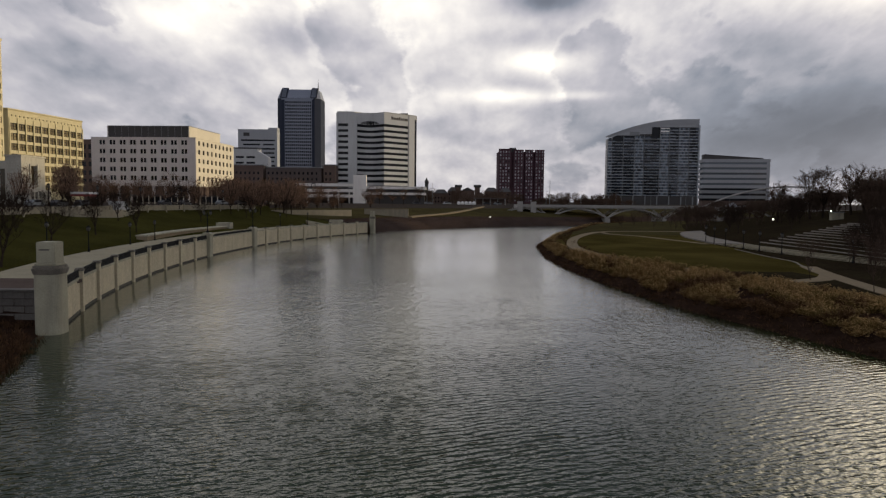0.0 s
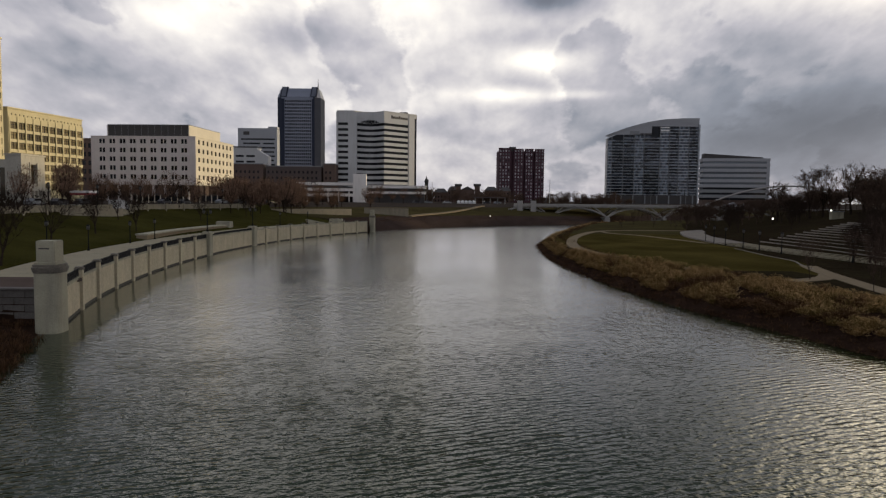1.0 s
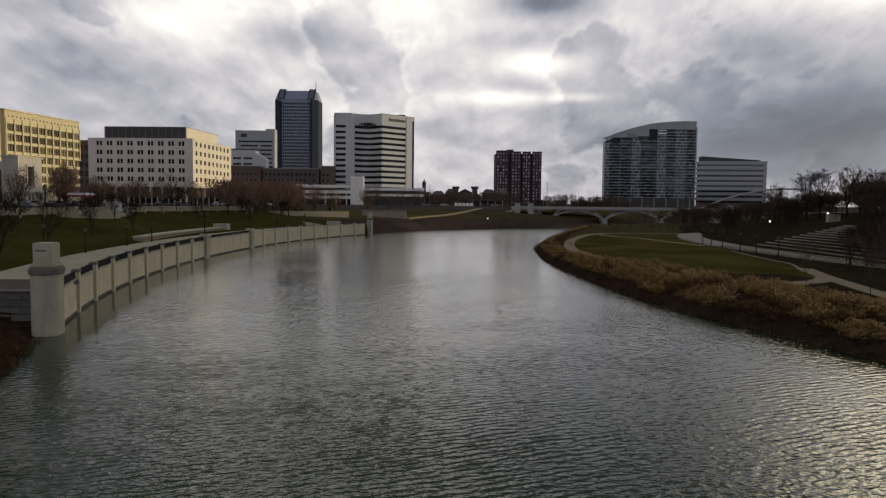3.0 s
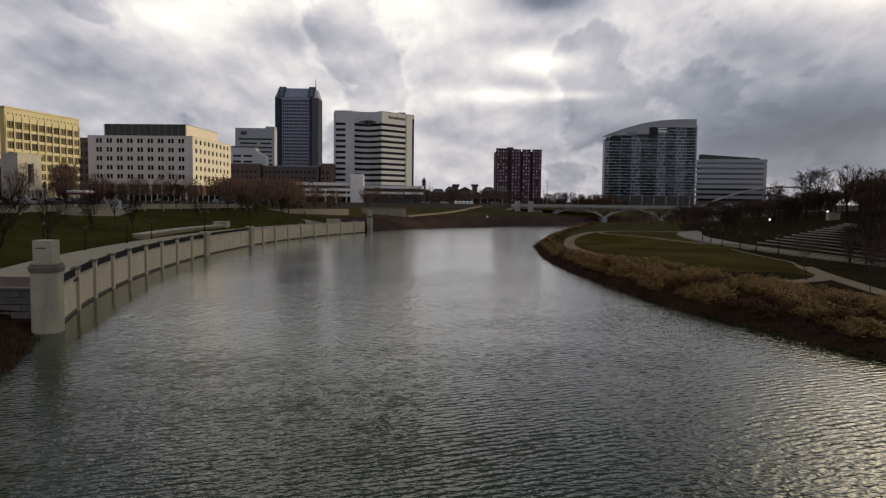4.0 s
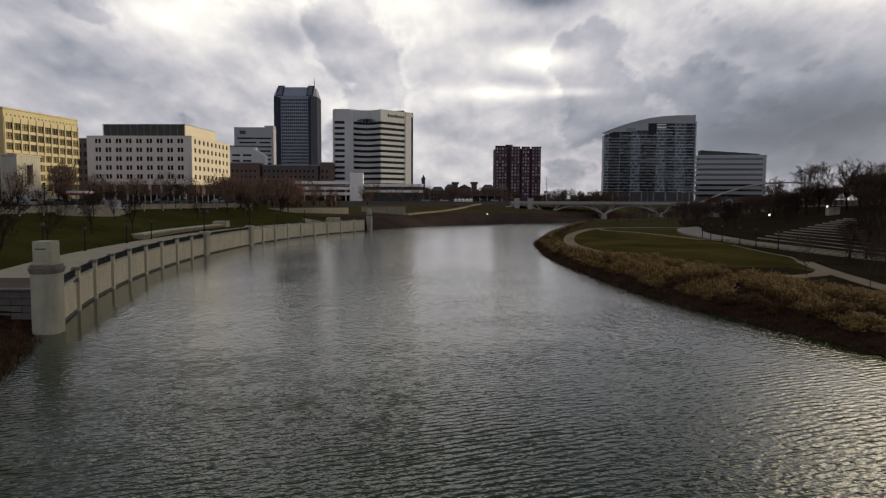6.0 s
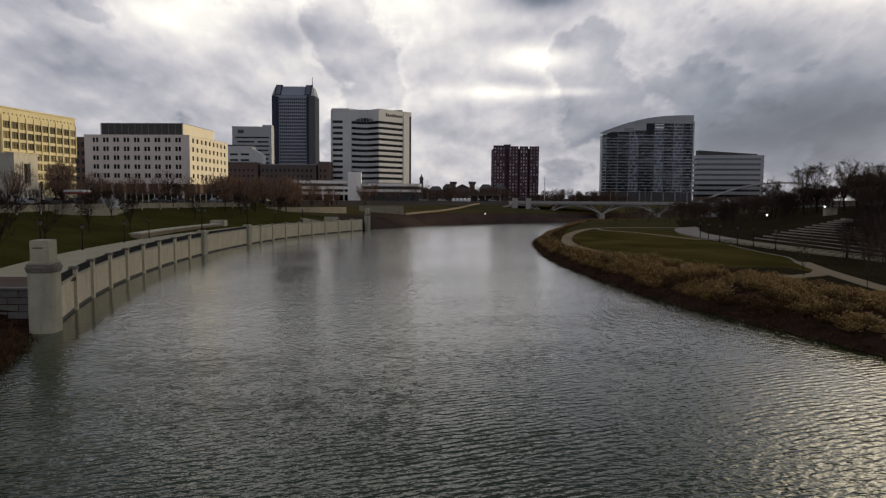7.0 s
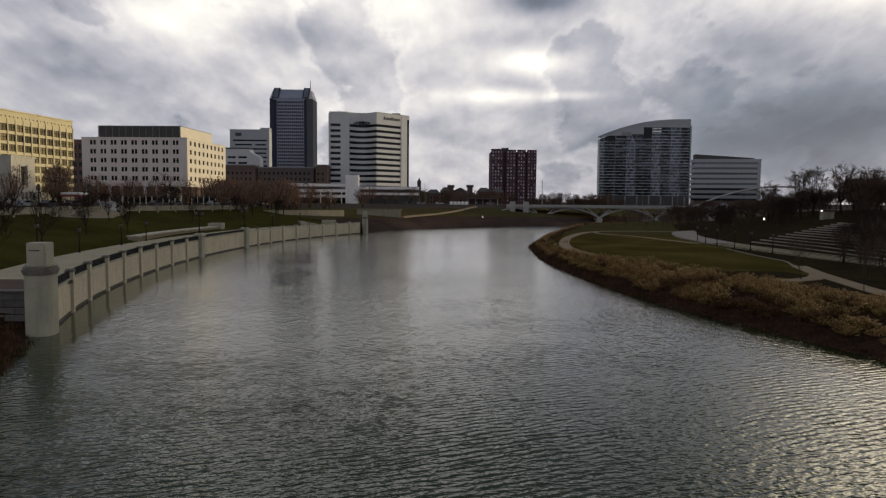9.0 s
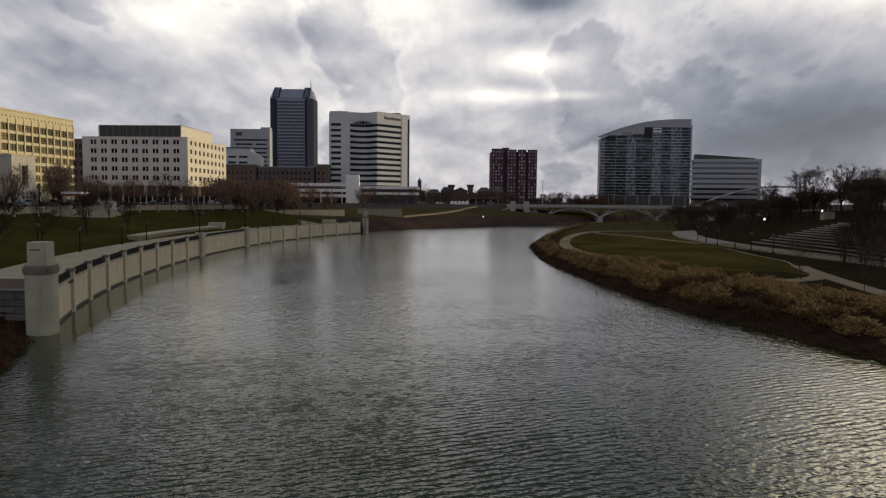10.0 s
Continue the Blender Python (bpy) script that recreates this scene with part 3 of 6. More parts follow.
flat = lambda x, y: 2.2
slab("promenade", WALL, 8.6, "promenade", "pale paved promenade along the river wall", 0.05, lambda x, y: 3.15, offset=-4.9, category="promenade")
boxes("plaza", MAT["brickpave"], None, [(-75, 58.6, 2.9, -34.4, 66, 3.235)])
tagged(bpy.data.objects["plaza"], "reddish brown brick plaza by the pylon", "paving", kind="structure")
slab("path", spline([(43.5, 60), (44.6, 69), (46.2, 77), (48.2, 86), (49.8, 92), (51.6, 98)], 2.0), 2.2, "path", "pale concrete footpath to the park road", 0.04, flat)
slab("path", spline([(48.6, 87), (45.6, 82.4), (42.5, 80.0), (38.6, 79.0), (34.6, 84.5), (31.3, 96), (27.2, 110), (25.3, 128), (27.8, 150), (34.5, 177), (46, 205), (60, 213), (90, 216)], 2.0), 2.2, "path", "pale concrete footpath round the riverside lawn", 0.045, flat)
slab("path", spline([(49.8, 93), (51.6, 100), (53.7, 106.3), (54.4, 117.3), (56.4, 134)], 2.0), 0.28, "roadway", "narrow grey kerb path at the lawn's end", 0.05, flat)
slab("path", spline([(46.5, 203), (46.3, 193), (51.5, 182), (54.5, 165), (57.0, 150)], 2.0), 1.3, "path", "narrow pale footpath across the lawn", 0.05, flat)
bm = bmesh.new()
add_prism(bm, [(45.6, 81.3), (46.9, 80.2), (49.2, 89.2), (47.9, 87.6)], 2.0, 2.255)
tagged(part("path", bm, MAT["path"]), "pale paved patch at the path junction", "path", kind="structure")
bm = bmesh.new()
add_prism(bm, [(50.6, 91), (47.4, 79), (46.0, 72), (45.2, 60), (71, 60), (65.5, 84), (62, 102), (59, 120), (57.6, 134), (56.8, 134), (54.9, 117), (54.3, 106), (52.6, 100)], 2.0, 2.228)
tagged(part("ground", bm, MAT["litter"]), "dark leaf-strewn ground between path and steps", "ground", kind="structure")
slab("road", spline([(100, 226), (76, 207), (66, 182), (62.6, 160), (61.6, 148)], 3.0), 6.4, "roadway", "pale grey park road behind the lawn", 0.3, flat, category="road")
ROAD = spline([(61.5, 147.6), (61.2, 140), (62.6, 121), (65.0, 104), (68.5, 86), (74, 60)], 3.0)
slab("steps_base", ROAD, 6.8, "litter", "dark ground under the lowest broad steps", 0.12, flat, category="steps")
for k in range(5):
    slab("step", ROAD, 0.32, "promenade", "broad low concrete step at the foot of the terrace", 0.15 + 0.05 * k, flat, offset=2.9 - 1.42 * k, category="steps")

# ---- river wall, pylons and railing ----
WALL_LEN = sum(math.hypot(b[0] - a[0], b[1] - a[1]) for a, b in zip(WALL, WALL[1:]))


def wall_frame(s):
    (x, y), a = along(WALL, s)
    return pose(x, y, 0, 0, 0, a - 90)      # local y runs along the wall, local x towards the river


river_wall = thing("river_wall", Matrix(), "curved pale concrete river wall of panels and posts", "wall", kind="structure")
# lengths along the wall at which posts stand
S1 = next(s for s in np.arange(60, 90, 0.1) if along(WALL, s)[0][1] >= 131.5)
S2 = next(s for s in np.arange(80, 130, 0.1) if along(WALL, s)[0][1] >= 159.5)
near_posts = [S1 * k / 9 for k in range(1, 9)]
far_posts = [S2 + (WALL_LEN - S2) * k / 9 for k in range(1, 9)]


def panel(s0, s1, z1, proud=0.0):
    """A wall panel that follows the curve between two posts, with a coping lip."""
    n = max(2, round((s1 - s0) / 1.5))
    line = [along(WALL, s0 + (s1 - s0) * k / n)[0] for k in range(n + 1)]
    bm = bmesh.new()
    add_ribbon(bm, side(line, -0.6), side(line, proud), -1.7, z1 - 0.22)
    out = part("panel", bm, MAT["concrete"], river_wall)
    bm = bmesh.new()
    add_ribbon(bm, side(line, -0.6), side(line, proud + 0.09), z1 - 0.216, z1)
    part("coping", bm, MAT["stone"], river_wall, "grey weathered coping")
    bm = bmesh.new()
    add_ribbon(bm, side(line, -0.1), side(line, proud + 0.03), -1.0, 0.27)
    part("waterline", bm, MAT["wetline"], river_wall, "dark wet stain at the waterline")
    return out


def railing(s0, s1, z0, z1):
    """Black metal railing: rails and close bars."""
    bm = bmesh.new()
    n = max(2, round((s1 - s0) / 1.5))
    line = [along(WALL, s0 + (s1 - s0) * k / n)[0] for k in range(n + 1)]
    for z in (z0 + 0.06, z1 - 0.06):
        add_ribbon(bm, side(line, -0.12), side(line, -0.04), z - 0.04, z + 0.04)
    k = int((s1 - s0) / 0.11)
    for i in range(k):
        m = wall_frame(s0 + (i + 0.5) * (s1 - s0) / k)
        add_box(bm, -0.105, -0.043, z0, -0.055, 0.043, z1 - 0.05, m)
    return part("railing", bm, MAT["rail"], river_wall, "black metal bar railing")


post_bm = bmesh.new()
add_box(post_bm, -0.40, -0.34, -1.7, 0.26, 0.34, 3.92)
cap_bm = bmesh.new()
add_box(cap_bm, -0.48, -0.42, 3.924, 0.34, 0.42, 4.10)
add_box(cap_bm, -0.40, -0.34, 4.10, 0.26, 0.34, 4.22)
cap_mesh = mesh_of("cap", cap_bm, MAT["darkstone"])
# joint backing coloured dark to deepen the slot's shade
joint_bm = bmesh.new()
add_box(joint_bm, -0.40, 0.341, -1.7, -0.12, 0.56, 3.2)
add_box(joint_bm, -0.40, -0.56, -1.7, -0.12, -0.341, 3.2)
joint_mesh = mesh_of("joint", joint_bm, MAT["block"])
post_mesh = mesh_of("post", post_bm, MAT["concrete"])
big_bm = bmesh.new()
add_box(big_bm, -0.8, -0.95, -1.7, 0.55, 0.95, 4.0)
add_box(big_bm, -1.0, -1.15, 4.0, 0.75, 1.15, 4.3)
add_box(big_bm, -0.8, -0.95, 4.3, 0.5, 0.95, 4.55)
big_mesh = mesh_of("post", big_bm, MAT["stone"])

stops = [0.9] + near_posts + [S1]
for a, b in zip(stops, stops[1:]):
    panel(a + 0.54, b - 0.54, 3.35)
    railing(a + 0.45, b - 0.45, 3.36, 4.12)
panel(S1 + 0.9, S2 - 0.9, 3.65)
railing(S1 + 1, S2 - 1, 3.66, 4.15)
stops = [S2] + far_posts + [WALL_LEN - 1.0]
for a, b in zip(stops, stops[1:]):
    panel(a + 0.54, b - 0.54, 3.72)
for s in near_posts + far_posts:
    p = part("post", post_mesh, None, river_wall)
    p.matrix_local = wall_frame(s)
    part("cap", cap_mesh, None, p, "dark weathered cap")
    p = part("joint", joint_mesh, None, river_wall, "recessed joint beside a post, shade put into its dark colour")
    p.matrix_local = wall_frame(s)
for s in (S1, S2):
    p = part("post", big_mesh, None, river_wall, "broad limestone post")
    p.matrix_local = wall_frame(s)


def pylon(m, label, k=1.0):
    """A limestone pylon: rounded shaft in the water, moulded cap, square block on top with a bronze line."""
    t = thing("pylon", m, label, "pylon", "river wall pylons")
    bm = bmesh.new()
    out = [(1.13 * k * math.copysign(abs(math.cos(a)) ** 0.55, math.cos(a)), 1.25 * k * math.copysign(abs(math.sin(a)) ** 0.55, math.sin(a))) for a in [2 * math.pi * i / 32 for i in range(32)]]
    add_prism(bm, out, -1.8, 4.85)
    part("shaft", bm, MAT["stone"], t)
    bm = bmesh.new()
    for s, z0, z1 in ((1.04, 4.852, 4.95), (1.10, 4.954, 5.14), (1.14, 5.144, 5.32), (1.06, 5.324, 5.52)):
        add_prism(bm, [(x * s, y * s) for x, y in out], z0, z1)
    part("cap", bm, MAT["darkstone"], t, "dark weathered moulding")
    bm = bmesh.new()
    add_box(bm, -0.95 * k, -1.0 * k, 5.524, 0.95 * k, 1.0 * k, 5.72)
    add_box(bm, -0.80 * k, -0.85 * k, 5.72, 0.80 * k, 0.85 * k, 7.42)
    bmesh.ops.bevel(bm, geom=bm.edges[:], offset=0.06, segments=2, affect="EDGES")
    part("block", bm, MAT["stone"], t)
    bm = bmesh.new()
    add_box(bm, -0.55 * k, -0.865 * k, 6.75, 0.35 * k, -0.83 * k, 6.86)
    part("inscription", bm, MAT["block"], t, "worn unreadable line of carved letters")
    return t


pylon(pose(-31.62, 55.8, 0, 0, 0, 4), "pale limestone pylon with stepped cap at the wall's end", 0.9)
pylon(pose(-23.6, 232.0, 0, 0, 0, -20), "smaller pale limestone pylon at the wall's far end", 0.75)

# stone block wall beside the near pylon
block_wall = thing("block_wall", Matrix(), "dark grey stone block wall by the pylon", "wall", kind="structure")
bm = bmesh.new()
add_box(bm, -0.9, -0.28, 0.02, 0.9, 0.28, 0.58)
bmesh.ops.bevel(bm, geom=bm.edges[:], offset=0.03, segments=1, affect="EDGES")
bme = mesh_of("stone_block", bm, MAT["block"])
rng = random.Random(5)
for r in range(5):
    for c in range(13):
        p = part("stone_block", bme, None, block_wall)
        p.matrix_local = pose(-33.9 - c * 1.83 - (0.9 if r % 2 else 0), 57.75 + rng.uniform(-0.02, 0.02), 0.1 + r * 0.6)
boxes("coping", MAT["block"], block_wall, [(-58, 57.35, 3.12, -32.9, 58.3, 3.30)], bevel=0.02)
boxes("backing", MAT["block"], block_wall, [(-58, 58.06, -1, -32.9, 58.55, 3.11)])
rail_t = thing("handrail", Matrix(), "thin dark metal handrail posts on the block wall", "railing")
for i in range(6):
    boxes("post", MAT["rail"], rail_t, [(-38.4 - i * 4, 57.75, 3.3, -38.3 - i * 4, 57.85, 4.15)])

# ---- buildings ----
PANES = {}


def facade(t, m, width, z0, z1, rows, wall, glass, thick=0.5, inset=0.32, name="window", joined=False, frame_mat=None, fw=0.1):
    """A wall with real openings. m: x along the face, y into the building. rows: (bottom, top, [(x0, x1), ...]) from below."""
    pieces, pb = [], bmesh.new()
    z = z0
    for b, h, cols in rows:
        if b > z:
            pieces.append((0, 0, z, width, thick, b))
        x = 0.0
        for c0, c1 in cols:
            if c0 > x:
                pieces.append((x, 0, b, c0, thick, h))
            x = c1
            if joined:
                add_box(pb, c0, inset, b, c1, inset + 0.05, h, m)
            else:
                key = (round(c1 - c0, 2), round(h - b, 2), glass, name)
                if key not in PANES:
                    bm = bmesh.new()
                    w, hh = key[0] / 2, key[1] / 2
                    add_box(bm, -w, -0.03, -hh, w, 0.03, hh)
                    PANES[key] = mesh_of(name, bm, MAT[glass])
                p = part(name, PANES[key], None, t)
                p.matrix_local = m @ pose((c0 + c1) / 2, inset, (b + h) / 2)
                if frame_mat:
                    fk = key[:2] + (frame_mat,)
                    if fk not in PANES:
                        bm = bmesh.new()
                        w, hh = key[0] / 2, key[1] / 2
                        for r in ((-w, hh - fw, w, hh), (-w, -hh, w, -hh + fw), (-w, -hh + fw, -w + fw, hh - fw), (w - fw, -hh + fw, w, hh - fw), (-0.6 * fw, -hh + fw, 0.6 * fw, hh - fw), (-w + fw, 0.1, w - fw, 0.1 + fw)):
                            add_box(bm, r[0], -0.14, r[1], r[2], -0.031, r[3])
                        PANES[fk] = mesh_of("frame", bm, MAT[frame_mat])
                    part("frame", PANES[fk], None, p)
        if x < width:
            pieces.append((x, 0, b, width, thick, h))
        z = h
    if z < z1:
        pieces.append((0, 0, z, width, thick, z1))
    # a wall of few pieces is built slab by slab, a pierced wall as one
    groups = [[p] for p in pieces] if len(pieces) <= 10 else [pieces]
    for g in groups:
        wb = bmesh.new()
        for p in g:
            add_box(wb, *p, m)
        part("wall_slab" if len(g) == 1 else "wall", wb, MAT[wall], t)
    if joined:
        part("window_grid", pb, MAT[glass], t, kind="stuff")
    else:
        pb.free()


def even(n, start, pitch, w):
    return [(start + i * pitch - w / 2, start + i * pitch + w / 2) for i in range(n)]


def grey_block():
    t = thing("office_building", pose(-152.05, 302.05, 0, 0, 0, -2.6), "grey stone office block with paired windows and a sunlit side", "building")
    W, D = 45.8, 47.0
    pairs = []
    for i in range(9):
        c = 4.9 + i * 4.49
        pairs += [(c - 1.25, c - 0.17), (c + 0.17, c + 1.25)]
    zs = [(19.6 + i * 3.8 - 1.0, 19.6 + i * 3.8 + 0.95) for i in range(5)]
    facade(t, Matrix(), W, 16.2, 36.7, [(a, b, pairs) for a, b in zs], "greystone", "glass", frame_mat="rail")
    # the sunlit side: its warmer light is put into the stone colour
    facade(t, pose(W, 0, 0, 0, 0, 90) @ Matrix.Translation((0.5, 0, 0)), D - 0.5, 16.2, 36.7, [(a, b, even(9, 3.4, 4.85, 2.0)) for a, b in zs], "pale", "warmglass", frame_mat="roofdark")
    boxes("core", MAT["greystone"], t, [(0.5, 0.52, 16.3, W - 0.52, D, 36.3)])
    boxes("cornice", MAT["greystone"], t, [(-0.15, -0.15, 36.704, W - 0.2, 0.5, 37.0)])
    # side cornice carries the same sunlit tone in its colour
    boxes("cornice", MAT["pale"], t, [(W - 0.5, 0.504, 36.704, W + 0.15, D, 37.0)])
    # ground floor set back behind columns
    boxes("base_wall", MAT["brownbrick"], t, [(2, 3, 9, W - 2.2, D - 1, 16.18)])
    for i in range(9):
        boxes("column", MAT["greystone"], t, [(1 + i * 5.1, 0.1, 9, 1.9 + i * 5.1, 1.0, 16.19)])
    # side columns coloured dark brown, standing in for shade low on this side
    for i in range(7):
        boxes("column", MAT["brownbrick"], t, [(W - 1.0, 4 + i * 6.4, 9, W - 0.1, 4.9 + i * 6.4, 16.19)])
    # roof storey
    boxes("roof_storey", MAT["roofdark"], t, [(6.4, 2.5, 36.31, 41.7, 39, 41.9)])
    # roof storey's side, again coloured as if in the sun
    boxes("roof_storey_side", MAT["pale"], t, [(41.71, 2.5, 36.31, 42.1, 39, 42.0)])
    boxes("roof_storey_end", MAT["greystone"], t, [(6.0, 2.3, 36.31, 6.39, 12, 42.0)])
    for i in range(1, 12):
        boxes("louvre_post", MAT["trimgrey"], t, [(6.4 + i * 2.93, 2.42, 36.6, 6.5 + i * 2.93, 2.497, 41.8)])
    boxes("roof_edge", MAT["trimgrey"], t, [(6.2, 2.35, 41.904, 42.2, 39, 42.15)])


NEARER = Matrix.Translation((0, 0, 11)) @ Matrix.Scale(0.85, 4) @ Matrix.Translation((0, 0, -11))


def yellow_block():
    t = thing("office_building", NEARER @ pose(-160.2, 258.0, 0, 0, 0, -7.4), "sunlit cream stone office block with rows of wide windows", "building")
    D = 42.4
    rows = [(24.4 - 3.75 * k, 26.9 - 3.75 * k, even(10, 2.4, 4.2, 3.4)) for k in (3, 2, 1, 0)]
    rows += [(28.2 + 3.75 * k, 30.8 + 3.75 * k, even(10, 2.4, 4.2, 3.5)) for k in range(3)]
    rows += [(40.7, 41.3, even(20, 1.4, 2.1, 0.6))]
    facade(t, pose(0, 0, 0, 0, 0, 90) @ Matrix.Translation((0.5, 0, 0)), D - 0.5, 6, 43.0, rows, "cream", "palebrownglass", 0.8, 0.34, frame_mat="rail", fw=0.15)
    boxes("front_wall", MAT["cream"], t, [(-40, 0, 6, 0, 0.49, 43.0)])
    boxes("core", MAT["cream"], t, [(-40, 0.5, 6, -0.62, D, 42.5)])
    boxes("cornice", MAT["cream"], t, [(-40, -0.4, 43.004, 0.4, D, 43.5)])
    for i in range(11):
        boxes("pilaster", MAT["cream"], t, [(0.004, 0.5 + i * 4.2 - 0.2, 27.2, 0.25, 0.5 + i * 4.2 + 0.2, 40.2)])
    boxes("ledge", MAT["cream"], t, [(0.004, 0, 26.95, 0.5, D, 27.19)])
    b = thing("annexe", pose(-157.2, 303.0, 0, 0, 0, -4), "brown brick office annexe behind the cream block", "building")
    facade(b, Matrix(), 6.0, 9, 36, [(17 + 3.7 * k, 19 + 3.7 * k, even(2, 1.6, 2.6, 1.6)) for k in range(5)], "brownbrick", "glass")
    boxes("core", MAT["brownbrick"], b, [(0, 0.51, 9, 6, 14, 36)])


def tall_tower():
    t = thing("office_tower", NEARER @ pose(-154.2, 240.0, 0, 0, 0, 16), "tall cream stone tower at the street's edge", "building")
    facade(t, pose(0, 0, 0, 0, 0, 90), 11, 6, 66, [(13 + 4 * k, 15.2 + 4 * k, even(2, 4.0, 5.0, 1.2)) for k in range(11)], "cream", "warmglass")
    boxes("core", MAT["cream"], t, [(-14, 0.02, 6, -0.51, 10.98, 65.9)])
    boxes("cornice", MAT["cream"], t, [(-14, -0.3, 66.004, 0.3, 11.3, 66.6)])


def civic_hall():
    t = thing("civic_hall", NEARER @ pose(-135.9, 225.0, 0, 0, 0, -2), "pale stone civic hall with one tall portal", "building")
    facade(t, pose(0, 0, 0, 0, 0, 90), 12.5, 6.5, 23.9, [(8.0, 12.0, even(3, 3.0, 3.2, 1.3)), (14.8, 21.2, [(4.6, 8.0)])], "hallstone", "warmglass", 1.2, 1.0)
    boxes("side_wall", MAT["hallstone"], t, [(-5.2, 0.0, 6.5, -1.21, 0.8, 23.9)])
    boxes("core", MAT["hallstone"], t, [(-5.2, 0.81, 6.5, -1.25, 12.4, 23.6)])
    boxes("cornice", MAT["hallstone"], t, [(-5.5, -0.3, 23.904, 0.3, 12.8, 24.5)])
    boxes("low_wing", MAT["hallstone"], t, [(-16, 1.5, 6.5, -5.21, 12, 22.6)])
    for k in range(3):
        boxes("wing_window", MAT["warmglass"], t, [(-14.5 + 3.2 * k, 1.44, 10, -12.9 + 3.2 * k, 1.497, 20)])
    porch = boxes("porch", MAT["hallstone"], t, [(0.31, 0.6, 12.6, 2.2, 12.0, 13.4)])
    for k in range(6):
        boxes("porch_pier", MAT["hallstone"], porch, [(0.31, 0.6 + 2.1 * k, 6.5, 2.1, 1.5 + 2.1 * k, 12.59)])
    boxes("portal_frame", MAT["hallstone"], t, [(0.004, 4.0, 14.2, 0.3, 4.59, 21.8), (0.004, 8.01, 14.2, 0.3, 8.6, 21.8)])


def slate_tower():
    t = thing("skyscraper", pose(-191.2, 800.0, 0), "blue-grey granite skyscraper with a chamfered crown", "building")
    W, D, c = 49.6, 40.0, 6.0
    bm = bmesh.new()
    # body with cut corners; the front's middle is a window wall set in front of it
    add_prism(bm, [(c, 0.6), (W - c, 0.6), (W, c + 1), (W, D - c), (W - c, D), (c, D), (0, D - c), (0, c + 1)], 9, 125.8)
    part("body", bm, MAT["slate"], t)
    cols = even(13, 1.42, 2.33, 1.6)
    facade(t, Matrix.Translation((9.6, 0.05, 0)), 30.8, 9, 124.0, [(12 + 3.72 * k, 14.3 + 3.72 * k, cols) for k in range(30)], "slateframe", "glass", 0.5, 0.3, joined=True)
    # crown: two gabled ends with a hip between
    bm = bmesh.new()
    lo = [(0, c + 1), (c, 0.6), (W - c, 0.6), (W, c + 1), (W, D - c), (W - c, D), (c, D), (0, D - c)]
    hi = [(3.0, 12), (5.0, 8), (W - 5.0, 8), (W - 3.0, 12), (W - 3.0, D - 12), (W - 5.0, D - 8), (5.0, D - 8), (3.0, D - 12)]
    a = [bm.verts.new((x, y, 125.81)) for x, y in lo]
    b = [bm.verts.new((x, y, 136.6)) for x, y in hi]
    for i in range(8):
        bm.faces.new((a[i], a[(i + 1) % 8], b[(i + 1) % 8], b[i]))
    bm.faces.new(b)
    part("crown", bm, MAT["slateframe"], t, "paler sloping metal crown")
    for x0, x1 in ((4.6, 12.6), (38.6, 46.4)):
        bm = bmesh.new()
        v = [bm.verts.new(p) for p in ((x0, -0.3, 126), (x1 - 0.6, -0.3, 126), (x1, 7.0, 138.2), (x0 + 0.8, 7.0, 138.2), (x0, 3.0, 126), (x1 - 0.6, 3.0, 126), (x1, 10.4, 138.2), (x0 + 0.8, 10.4, 138.2))]
        for f in ((0, 1, 2, 3), (3, 2, 6, 7), (0, 4, 5, 1), (1, 5, 6, 2), (0, 3, 7, 4)):
            bm.faces.new([v[i] for i in f])
        gable = part("crown_gable", bm, MAT["slate"], t, "dark granite gable")
        bm = bmesh.new()
        v = [bm.verts.new(p) for p in ((x0 + 1.2, -0.15, 126.6), (x1 - 1.6, -0.15, 126.6), (x1 - 1.2, 6.6, 137.6), (x0 + 1.8, 6.6, 137.6))]
        bm.faces.new(v)
        bmesh.ops.solidify(bm, geom=bm.faces[:], thickness=0.4)
        part("gable_glazing", bm, MAT["slateframe"], gable, "paler sloping metal panel")
    boxes("parapet", MAT["slateframe"], t, [(6, -0.05, 124.01, 42, 0.55, 125.5)])
    bm = bmesh.new()
    add_turned(bm, [(0.5, 136.5), (0.35, 142), (0.12, 148)], 6, 45.8, 12)
    part("antenna", bm, MAT["rail"], t)


